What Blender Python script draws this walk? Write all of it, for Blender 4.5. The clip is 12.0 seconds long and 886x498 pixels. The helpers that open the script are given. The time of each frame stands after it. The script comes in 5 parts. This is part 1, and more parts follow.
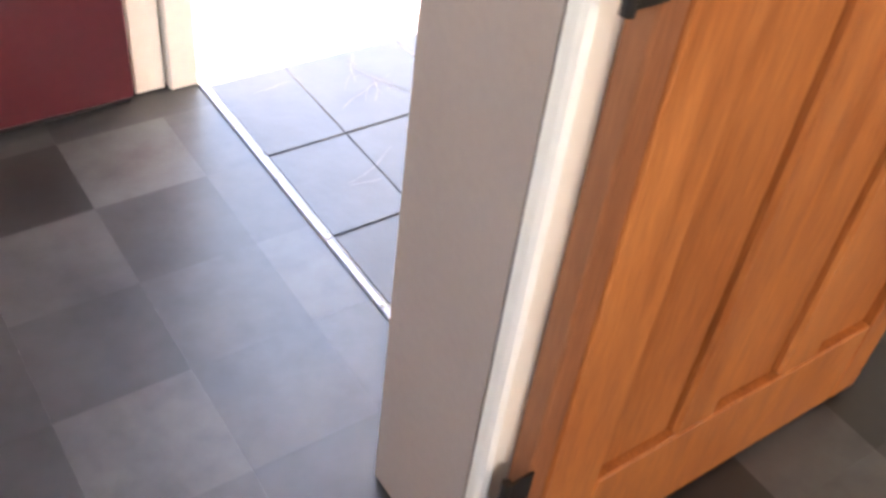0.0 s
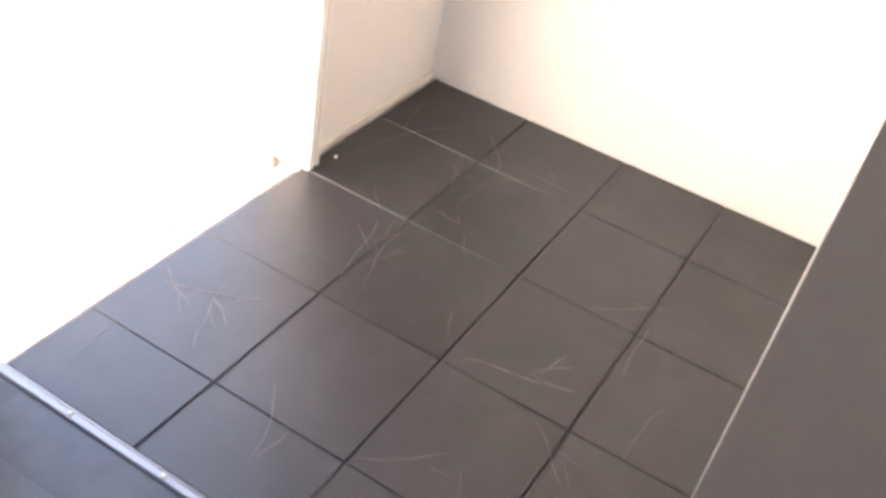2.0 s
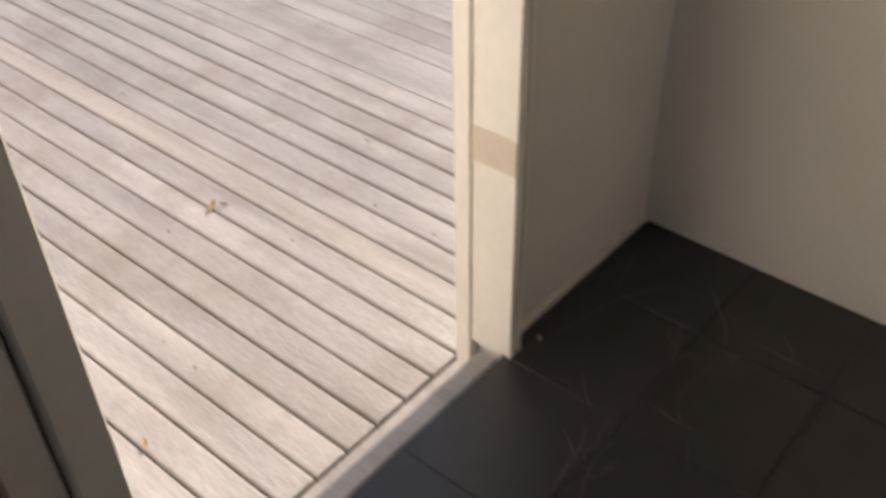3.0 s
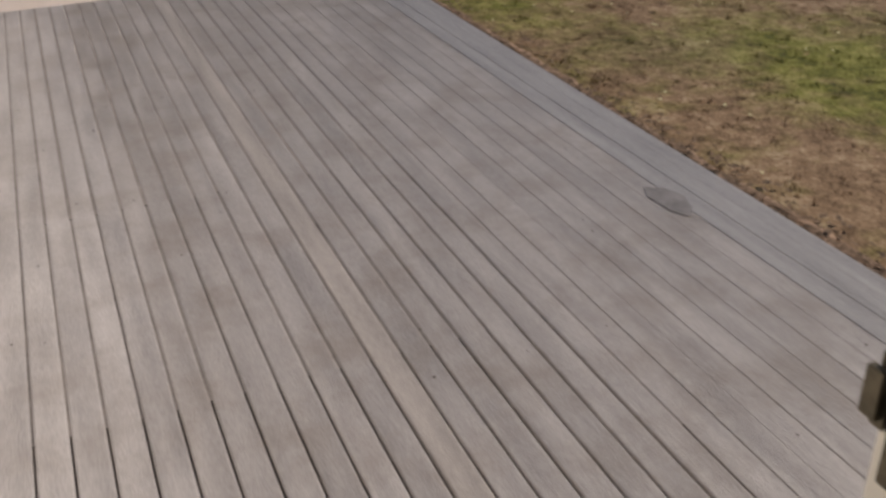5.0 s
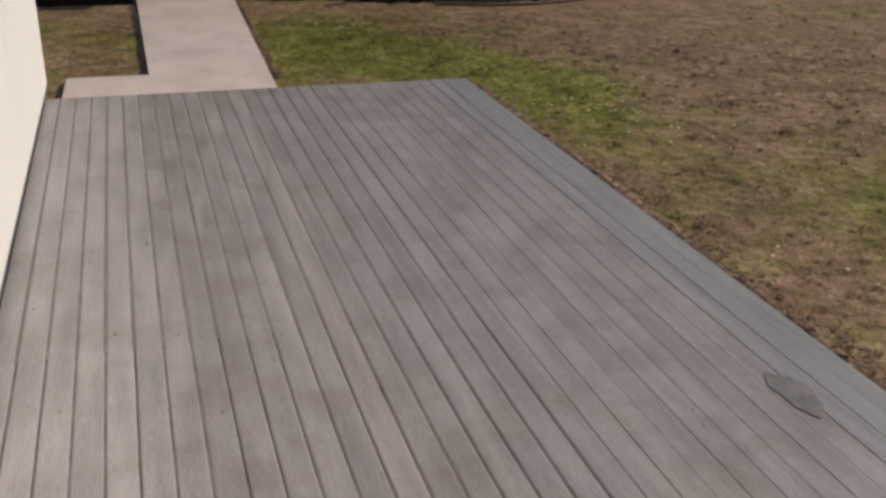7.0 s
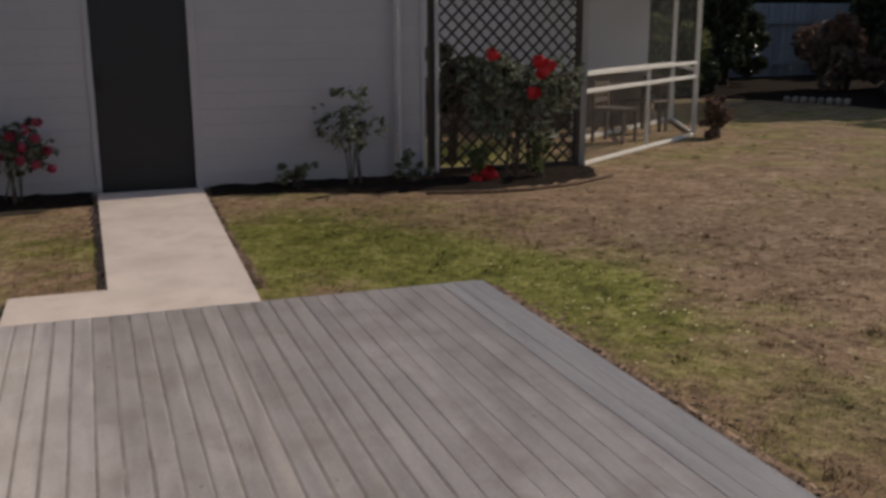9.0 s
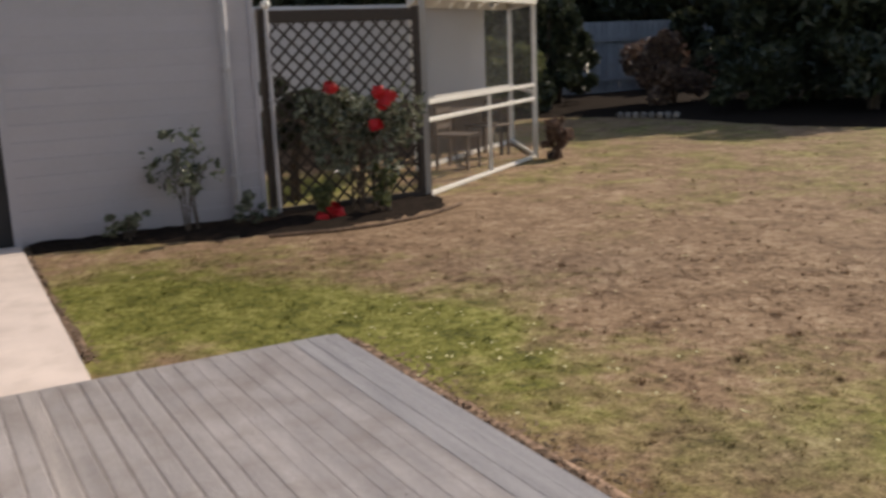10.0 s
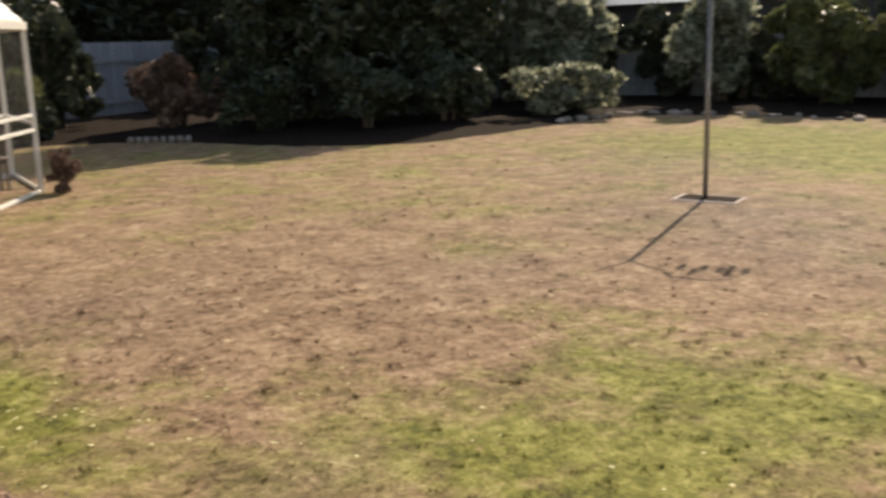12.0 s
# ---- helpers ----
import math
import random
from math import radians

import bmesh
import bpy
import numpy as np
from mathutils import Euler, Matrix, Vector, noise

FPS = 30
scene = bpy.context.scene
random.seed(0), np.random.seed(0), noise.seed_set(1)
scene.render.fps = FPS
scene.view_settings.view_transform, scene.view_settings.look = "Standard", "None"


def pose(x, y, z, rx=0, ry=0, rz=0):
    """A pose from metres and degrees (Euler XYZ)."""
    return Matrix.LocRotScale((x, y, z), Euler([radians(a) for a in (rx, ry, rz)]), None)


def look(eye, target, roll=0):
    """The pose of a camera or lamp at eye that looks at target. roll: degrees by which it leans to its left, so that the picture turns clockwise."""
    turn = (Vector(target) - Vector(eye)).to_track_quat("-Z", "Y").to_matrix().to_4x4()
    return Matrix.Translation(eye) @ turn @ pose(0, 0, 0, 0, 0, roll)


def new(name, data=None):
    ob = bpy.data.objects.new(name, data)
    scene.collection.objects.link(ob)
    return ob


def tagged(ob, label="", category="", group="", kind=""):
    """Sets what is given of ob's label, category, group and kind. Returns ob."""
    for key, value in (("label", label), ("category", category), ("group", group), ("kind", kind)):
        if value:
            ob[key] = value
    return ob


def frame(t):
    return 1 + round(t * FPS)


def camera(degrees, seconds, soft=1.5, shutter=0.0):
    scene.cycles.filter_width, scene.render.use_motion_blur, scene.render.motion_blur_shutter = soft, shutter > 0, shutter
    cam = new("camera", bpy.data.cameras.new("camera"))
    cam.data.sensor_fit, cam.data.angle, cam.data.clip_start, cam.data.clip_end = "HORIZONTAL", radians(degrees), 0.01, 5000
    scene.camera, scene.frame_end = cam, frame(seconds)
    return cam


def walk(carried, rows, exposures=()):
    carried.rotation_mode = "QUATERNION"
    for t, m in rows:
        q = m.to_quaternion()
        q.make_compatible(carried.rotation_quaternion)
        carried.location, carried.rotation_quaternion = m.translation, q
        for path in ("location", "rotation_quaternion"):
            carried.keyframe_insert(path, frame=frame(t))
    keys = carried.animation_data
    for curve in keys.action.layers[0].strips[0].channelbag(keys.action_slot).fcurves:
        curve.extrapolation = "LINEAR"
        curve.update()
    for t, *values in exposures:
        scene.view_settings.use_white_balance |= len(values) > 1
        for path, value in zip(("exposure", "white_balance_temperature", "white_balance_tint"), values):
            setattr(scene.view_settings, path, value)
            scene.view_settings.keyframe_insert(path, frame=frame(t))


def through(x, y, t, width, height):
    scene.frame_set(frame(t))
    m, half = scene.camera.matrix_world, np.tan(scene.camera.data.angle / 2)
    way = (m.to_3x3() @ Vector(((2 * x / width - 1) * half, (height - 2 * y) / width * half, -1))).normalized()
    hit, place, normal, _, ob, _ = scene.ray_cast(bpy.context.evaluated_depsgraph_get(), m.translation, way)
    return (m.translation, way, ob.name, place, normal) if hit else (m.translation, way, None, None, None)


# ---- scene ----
cam = camera(49.0, 12.0, soft=3.0, shutter=0.4)
PATH = [
    (0.0, pose(-1.721, -1.732, 1.396, 47.28, -5.80, -33.88)),
    (0.5, pose(-1.718, -1.572, 1.354, 48.21, -6.59, -34.82)),
    (1.0, pose(-1.765, -1.353, 1.353, 47.54, -9.27, -39.26)),
    (1.5, pose(-1.758, -1.208, 1.379, 49.20, -8.49, -47.52)),
    (2.0, pose(-1.728, -1.053, 1.407, 51.45, -8.99, -58.76)),
    (2.5, pose(-1.587, -1.012, 1.619, 47.61, -2.30, -52.74)),
    (3.0, pose(-1.380, -0.838, 1.604, 50.42, 0.97, -49.90)),
    (3.5, pose(-1.123, -0.653, 1.646, 53.11, 4.96, -41.68)),
    (5.5, pose(-0.709, -0.151, 1.581, 62.44, 0.06, -19.66)),
    (6.0, pose(-0.730, -0.019, 1.593, 63.79, -1.13, -19.16)),
    (6.5, pose(-0.677, 0.085, 1.618, 64.97, -1.24, -18.09)),
    (8.5, pose(-0.585, 1.095, 1.505, 73.44, -0.78, -17.10)),
    (9.0, pose(-0.551, 1.376, 1.482, 76.73, 0.19, -19.86)),
    (9.5, pose(-0.491, 1.566, 1.527, 77.59, 1.01, -24.16)),
    (10.0, pose(-0.415, 1.729, 1.534, 77.93, 2.19, -29.42)),
    (10.5, pose(-0.348, 1.792, 1.577, 77.87, 2.67, -35.69)),
    (11.0, pose(-0.325, 1.843, 1.585, 77.99, 2.31, -43.14)),
    (11.5, pose(-0.373, 1.742, 1.678, 77.84, 2.01, -50.29)),
    (12.0, pose(-0.454, 1.622, 1.709, 77.83, 1.60, -57.35)),
]
EXPOSURES = [
    (0.0, 4.45, 7500, 20), (0.7, 3.95, 7400, 20), (1.0, 3.75, 7200, 19), (1.5, 3.6, 6950, 19), (2.1, 3.05, 6800, 15), (2.5, 1.82, 7100, 12), (3.0, 0.35, 7250, 11),
    (3.5, 0.08, 7350, 11), (5.5, -0.9, 7050, 11), (6.5, -0.9, 7050, 11), (8.5, -0.83, 7150, 12), (9.0, -0.88, 7150, 12), (9.5, -0.74, 7150, 12),
    (10.0, -0.13, 7300, 12), (10.5, 0.12, 7500, 11), (11.0, 0.33, 7700, 11), (12.0, 0.35, 8000, 11)]
walk(cam, PATH, EXPOSURES)

# ---- world, sun, added window light ----
SUN_TO = Vector((3.25, 0.42, 2.25)).normalized()   # towards the sun
world = bpy.data.worlds.new("sky")
scene.world = world
world.use_nodes = True
wn = world.node_tree.nodes
sky = wn.new("ShaderNodeTexSky")
sky.sky_type = "NISHITA"
sky.sun_disc = False
sky.sun_elevation = math.asin(SUN_TO.z)
sky.sun_rotation = math.atan2(SUN_TO.x, SUN_TO.y)
wn["Background"].inputs["Strength"].default_value = 0.14
world.node_tree.links.new(sky.outputs[0], wn["Background"].inputs["Color"])
sun = new("sun", bpy.data.lights.new("sun", "SUN"))
sun.data.energy, sun.data.angle, sun.data.color = 4.25, radians(0.6), (1.0, 0.93, 0.84)
sun.matrix_world = Matrix.Translation((8, 2, 12)) @ SUN_TO.to_track_quat("Z", "Y").to_matrix().to_4x4()


def added_window_light(name, at, towards, w, h, power, tone):
    ob = new(name, bpy.data.lights.new(name, "AREA"))
    ob.data.shape, ob.data.size, ob.data.size_y, ob.data.energy = "RECTANGLE", w, h, power
    ob.data.color = tone
    ob.matrix_world = look(at, towards)
    return ob


# Lamps added in two unseen windows to brighten the room's inner faces.
added_window_light("added_window_light", (-4.3, -1.75, 1.68), (0, -1.75, 1.45), 1.8, 1.15, 0.75, (0.96, 0.97, 1.0))
added_window_light("added_window_light", (-0.95, -4.3, 1.68), (-0.95, 0, 1.4), 1.35, 1.05, 3.3, (1.0, 0.93, 0.84))

# ---- fitted plan, metres ----
ZI = 0.169            # indoor floor above the deck
ZL = -0.09            # lawn
XS, XC, XJ = -1.052, 0.324, -0.225    # door's left side, porch's far wall, door's right side
XP, YP, YT = -1.234, -1.057, -1.246   # end of the partition
XW, XE, YD = -1.159, 1.5, 6.472     # house wing's wall, deck's free edge, deck's end
YS = 10.733            # shed's front
PITCH = 0.09


# ---- materials ----
def material(name, col, rough=0.6, metal=0.0, var=0.15, scale=8.0, fine=60.0, bump=0.1, tint=None, stretch=(1, 1, 1), per_object=0.0, spec=0.5, local=False, blotch=None):
    m = bpy.data.materials.new(name)
    m.use_nodes = True
    nt = m.node_tree
    N, L = nt.nodes, nt.links
    b = N["Principled BSDF"]
    b.inputs["Metallic"].default_value = metal
    b.inputs["Specular IOR Level"].default_value = spec
    tc = N.new("ShaderNodeTexCoord")
    geo = N.new("ShaderNodeNewGeometry")
    mp = N.new("ShaderNodeMapping")
    mp.inputs["Scale"].default_value = stretch
    info = N.new("ShaderNodeObjectInfo")
    add = N.new("ShaderNodeVectorMath")
    add.operation = "ADD"
    mul = N.new("ShaderNodeMath")
    mul.operation = "MULTIPLY"
    mul.inputs[1].default_value = 37.0 if per_object else 0.0
    L.new(info.outputs["Random"], mul.inputs[0])
    L.new(tc.outputs["Object"] if local else geo.outputs["Position"], add.inputs[0])
    L.new(mul.outputs[0], add.inputs[1])
    L.new(add.outputs[0], mp.inputs["Vector"])
    big, small = N.new("ShaderNodeTexNoise"), N.new("ShaderNodeTexNoise")
    big.inputs["Scale"].default_value, big.inputs["Detail"].default_value = scale, 5
    small.inputs["Scale"].default_value, small.inputs["Detail"].default_value = fine, 4
    L.new(mp.outputs[0], big.inputs["Vector"])
    L.new(mp.outputs[0], small.inputs["Vector"])
    ramp = N.new("ShaderNodeValToRGB")
    lo = [max(0, c * (1 - var)) for c in col]
    hi = [min(1, c * (1 + var)) for c in (tint or col)]
    ramp.color_ramp.elements[0].position, ramp.color_ramp.elements[1].position = 0.3, 0.7
    ramp.color_ramp.elements[0].color, ramp.color_ramp.elements[1].color = (*lo, 1), (*hi, 1)
    mix = N.new("ShaderNodeMath")
    mix.operation = "MULTIPLY_ADD"
    mix.inputs[1].default_value = 0.4
    L.new(small.outputs["Fac"], mix.inputs[0])
    mul2 = N.new("ShaderNodeMath")
    mul2.operation = "MULTIPLY"
    mul2.inputs[1].default_value = 0.6
    L.new(big.outputs["Fac"], mul2.inputs[0])
    L.new(mul2.outputs[0], mix.inputs[2])
    L.new(mix.outputs[0], ramp.inputs["Fac"])
    out = ramp.outputs["Color"]
    if per_object:
        hsv = N.new("ShaderNodeHueSaturation")
        rng = N.new("ShaderNodeMapRange")
        rng.inputs["To Min"].default_value, rng.inputs["To Max"].default_value = 1 - per_object, 1 + per_object
        L.new(info.outputs["Random"], rng.inputs["Value"])
        L.new(rng.outputs[0], hsv.inputs["Value"])
        L.new(out, hsv.inputs["Color"])
        out = hsv.outputs["Color"]
    if blotch:      # large stains of their own shape: (colour, noise scale, strength)
        bn = N.new("ShaderNodeTexNoise")
        bn.inputs["Scale"].default_value, bn.inputs["Detail"].default_value, bn.inputs["Roughness"].default_value = blotch[1], 6, 0.65
        L.new(geo.outputs["Position"], bn.inputs["Vector"])
        br = N.new("ShaderNodeMapRange")
        br.inputs["From Min"].default_value, br.inputs["From Max"].default_value, br.inputs["To Max"].default_value = 0.47, 0.68, blotch[2]
        L.new(bn.outputs["Fac"], br.inputs["Value"])
        bx = N.new("ShaderNodeMix")
        bx.data_type = "RGBA"
        bx.inputs["B"].default_value = (*blotch[0], 1)
        L.new(br.outputs[0], bx.inputs["Factor"])
        L.new(out, bx.inputs["A"])
        out = bx.outputs["Result"]
    L.new(out, b.inputs["Base Color"])
    rr = N.new("ShaderNodeMapRange")
    rr.inputs["To Min"].default_value, rr.inputs["To Max"].default_value = max(0.02, rough - 0.1), min(1, rough + 0.1)
    L.new(big.outputs["Fac"], rr.inputs["Value"])
    L.new(rr.outputs[0], b.inputs["Roughness"])
    if bump:
        bp = N.new("ShaderNodeBump")
        bp.inputs["Strength"].default_value, bp.inputs["Distance"].default_value = bump, 0.01
        L.new(small.outputs["Fac"], bp.inputs["Height"])
        L.new(bp.outputs[0], b.inputs["Normal"])
    return m


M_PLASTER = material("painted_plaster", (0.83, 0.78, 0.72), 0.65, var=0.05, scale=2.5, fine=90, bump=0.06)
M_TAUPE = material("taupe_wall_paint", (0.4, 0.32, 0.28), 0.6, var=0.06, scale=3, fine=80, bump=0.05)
M_GLOSSWHITE = material("cream_gloss_paint", (0.9, 0.845, 0.765), 0.36, var=0.05, scale=5, fine=40, bump=0.04)
M_JAMBSHADOW = material("jamb_shadow_beige", (0.72, 0.61, 0.5), 0.6, var=0.08, scale=12, fine=60, bump=0.05)
M_WALLWHITE = material("white_render", (0.88, 0.86, 0.84), 0.75, var=0.04, scale=1.5, fine=70, bump=0.12)
M_CEIL = material("ceiling_paint", (0.8, 0.79, 0.77), 0.8, var=0.03, scale=2, fine=60, bump=0.03)
M_LINO = [material("slate_print_vinyl", c, 0.4, var=0.28, scale=5, fine=22, bump=0.05, tint=tuple(v * 1.5 for v in c), per_object=0.06, spec=0.7, blotch=(tuple(v * 1.9 for v in c), 9.0, 0.45))
          for c in ((0.011, 0.0106, 0.011), (0.02, 0.0208, 0.0222), (0.03, 0.0312, 0.0333), (0.046, 0.0473, 0.0495))]
M_SLATE = material("slate_tile", (0.0085, 0.0078, 0.0088), 0.41, var=0.35, scale=3, fine=14, bump=0.16, tint=(0.017, 0.0152, 0.0165), per_object=0.12, spec=0.78, blotch=((0.03, 0.027, 0.0275), 6.0, 0.6))
M_GROUT = material("dark_grout", (0.036, 0.034, 0.036), 0.7, var=0.2)
M_VEIN = material("pale_slate_vein", (0.115, 0.102, 0.098), 0.5, var=0.4, scale=30)
M_ALU = material("brushed_aluminium", (0.3, 0.3, 0.315), 0.45, metal=0.85, var=0.08, scale=20, fine=200, bump=0.05, stretch=(8, 1, 1))
M_MAROON = material("maroon_paint", (0.085, 0.014, 0.018), 0.35, var=0.15, scale=3, fine=50, bump=0.03)
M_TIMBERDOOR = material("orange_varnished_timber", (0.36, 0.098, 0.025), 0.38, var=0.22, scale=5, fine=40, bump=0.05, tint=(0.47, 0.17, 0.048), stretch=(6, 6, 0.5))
# Darker copy of the door varnish; the edge's shade is in the colour.
M_DOORSHADE = material("shaded_varnish_brown", (0.22, 0.075, 0.03), 0.5, var=0.25, scale=5, fine=40, bump=0.05, tint=(0.29, 0.105, 0.042), stretch=(6, 6, 0.5))
M_HINGE = material("dark_bronze", (0.03, 0.026, 0.024), 0.45, metal=0.6, var=0.3)
M_BRASS = material("tarnished_brass", (0.12, 0.1, 0.07), 0.5, metal=0.7, var=0.4, scale=60)
M_DECK = material("weathered_decking", (0.27, 0.243, 0.236), 0.42, spec=0.9, var=0.16, scale=2.2, fine=34, bump=0.3, tint=(0.385, 0.352, 0.346), stretch=(7, 0.8, 7), per_object=0.07, blotch=((0.21, 0.168, 0.14), 3.4, 0.6))
# Lighter copy of the decking; the white wall's bounce is put into the colour.
M_DECKBOUNCE = material("wall_bounce_decking", (0.315, 0.288, 0.286), 0.42, spec=0.9, var=0.16, scale=2.2, fine=34, bump=0.3, tint=(0.45, 0.415, 0.412), stretch=(7, 0.8, 7), per_object=0.07, blotch=((0.25, 0.21, 0.185), 3.4, 0.5))
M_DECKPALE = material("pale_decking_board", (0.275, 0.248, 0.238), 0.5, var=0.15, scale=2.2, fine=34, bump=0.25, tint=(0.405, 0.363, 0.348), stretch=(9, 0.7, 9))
M_DECKEDGE = material("blue_grey_decking_edge", (0.25, 0.24, 0.25), 0.5, var=0.15, scale=2.2, fine=34, bump=0.25, tint=(0.34, 0.327, 0.337), stretch=(9, 0.7, 9))
M_JOIST = material("shadowed_joist", (0.06, 0.05, 0.045), 0.9, var=0.3)
M_GAPFILL = material("gap_dirt", (0.095, 0.08, 0.072), 0.95, var=0.4, scale=10, fine=80, bump=0.3, spec=0.1)
M_GAPFILLPALE = material("pale_gap_fill", (0.23, 0.205, 0.198), 0.95, var=0.4, scale=6, fine=60, bump=0.3, spec=0.1)
M_STAIN = material("dark_oil_stain", (0.2, 0.184, 0.186), 0.55, var=0.4, scale=16)
M_KNOT = material("dark_knot", (0.06, 0.045, 0.035), 0.7, var=0.3, scale=50)
M_CONC = material("pale_concrete", (0.66, 0.55, 0.49), 0.85, var=0.1, scale=2.5, fine=120, bump=0.25, tint=(0.76, 0.645, 0.58), blotch=((0.52, 0.43, 0.37), 4.0, 0.5))
M_SHEDWALL = material("grey_weatherboard_paint", (0.46, 0.438, 0.468), 0.6, var=0.06, scale=2, fine=30, bump=0.06, per_object=0.02)
M_PIPE = material("pale_pipe_paint", (0.46, 0.445, 0.465), 0.4, var=0.06)
M_SHEDDOOR = material("black_blue_door_paint", (0.012, 0.013, 0.018), 0.5, var=0.25, scale=3, fine=50, bump=0.04)
M_LATTICE = material("dark_brown_lattice", (0.045, 0.032, 0.024), 0.7, var=0.3, scale=20, bump=0.2)
M_WHITEMETAL = material("white_powdercoat", (0.8, 0.77, 0.71), 0.35, var=0.06, scale=10, fine=80, bump=0.03)
M_CAGEGREY = material("grey_frame_metal", (0.42, 0.4, 0.37), 0.45, var=0.12, scale=10)
M_MULCH = material("dark_bark_mulch", (0.024, 0.017, 0.013), 0.98, var=0.6, scale=14, fine=60, bump=0.8, spec=0.05)
M_SOILEDGE = material("dry_leaf_litter", (0.1, 0.062, 0.04), 0.95, var=0.6, scale=25, fine=120, bump=0.8, tint=(0.2, 0.13, 0.085))
M_SOILPINK = material("reddish_soil", (0.2, 0.125, 0.088), 0.95, var=0.4, scale=12, fine=90, bump=0.6, tint=(0.32, 0.22, 0.16), spec=0.1)
M_STONE = material("edging_stone", (0.28, 0.24, 0.21), 0.85, var=0.3, scale=10, bump=0.4, per_object=0.25)
M_BARK = material("grey_brown_bark", (0.09, 0.065, 0.048), 0.9, var=0.4, scale=12, fine=50, bump=0.6, stretch=(3, 3, 0.6))
M_POLE = material("grey_galvanised_pole", (0.22, 0.205, 0.19), 0.45, metal=0.5, var=0.15, scale=15)
M_PLASTICGREY = material("grey_window_sill_paint", (0.16, 0.155, 0.16), 0.5, var=0.1)
M_FENCE = material("faded_blue_grey_fence", (0.33, 0.35, 0.39), 0.8, var=0.15, scale=4, per_object=0.12)
M_ROOF = material("pale_iron_roof", (0.55, 0.57, 0.6), 0.5, var=0.08)
M_PANEL = material("off_white_sheet_panel", (0.55, 0.55, 0.57), 0.6, var=0.06, scale=3)
M_RED = material("red_petals", (0.5, 0.012, 0.02), 0.6, var=0.3, scale=30, bump=0)
M_PINK = material("dusky_pink_petals", (0.3, 0.03, 0.07), 0.6, var=0.3, scale=30, bump=0)
M_YELLOW = material("pale_yellow_petals", (0.75, 0.68, 0.38), 0.7, var=0.2, scale=30, bump=0)
M_SHADOWGAP = material("shadow_gap_black", (0.02, 0.02, 0.02), 0.8, var=0.3, scale=30, bump=0.3)
M_LEAFDRY = material("dry_brown_leaf", (0.3, 0.2, 0.09), 0.8, var=0.4, scale=30)
M_CLAY = material("dark_timber_furniture", (0.14, 0.1, 0.075), 0.7, var=0.3)


def leaf_material(name, lo, hi, rough=0.45, through=0.25):
    m = bpy.data.materials.new(name)
    m.use_nodes = True
    N, L = m.node_tree.nodes, m.node_tree.links
    b = N["Principled BSDF"]
    b.inputs["Roughness"].default_value = rough
    geo = N.new("ShaderNodeNewGeometry")
    ramp = N.new("ShaderNodeValToRGB")
    ramp.color_ramp.elements[0].color, ramp.color_ramp.elements[1].color = (*lo, 1), (*hi, 1)
    L.new(geo.outputs["Random Per Island"], ramp.inputs["Fac"])
    L.new(ramp.outputs["Color"], b.inputs["Base Color"])
    tr = N.new("ShaderNodeBsdfTranslucent")
    L.new(ramp.outputs["Color"], tr.inputs["Color"])
    mx = N.new("ShaderNodeMixShader")
    mx.inputs["Fac"].default_value = through
    L.new(b.outputs[0], mx.inputs[1])
    L.new(tr.outputs[0], mx.inputs[2])
    L.new(mx.outputs[0], N["Material Output"].inputs["Surface"])
    return m


M_LEAFDARK = leaf_material("dark_green_leaves", (0.02, 0.027, 0.016), (0.085, 0.098, 0.055), 0.35)
M_LEAFMID = leaf_material("olive_green_leaves", (0.06, 0.075, 0.025), (0.2, 0.21, 0.09), 0.4, 0.4)
# Pale and rose ramps end bright, painting in the sun's leaf glints.
M_LEAFPALE = leaf_material("pale_glinting_leaves", (0.07, 0.085, 0.045), (0.52, 0.53, 0.4), 0.2, 0.55)
M_LEAFROSE = leaf_material("rose_leaves", (0.03, 0.04, 0.018), (0.3, 0.32, 0.24), 0.2, 0.35)
M_LEAFRUST = leaf_material("rusty_shrub_leaves", (0.09, 0.05, 0.04), (0.3, 0.2, 0.15))


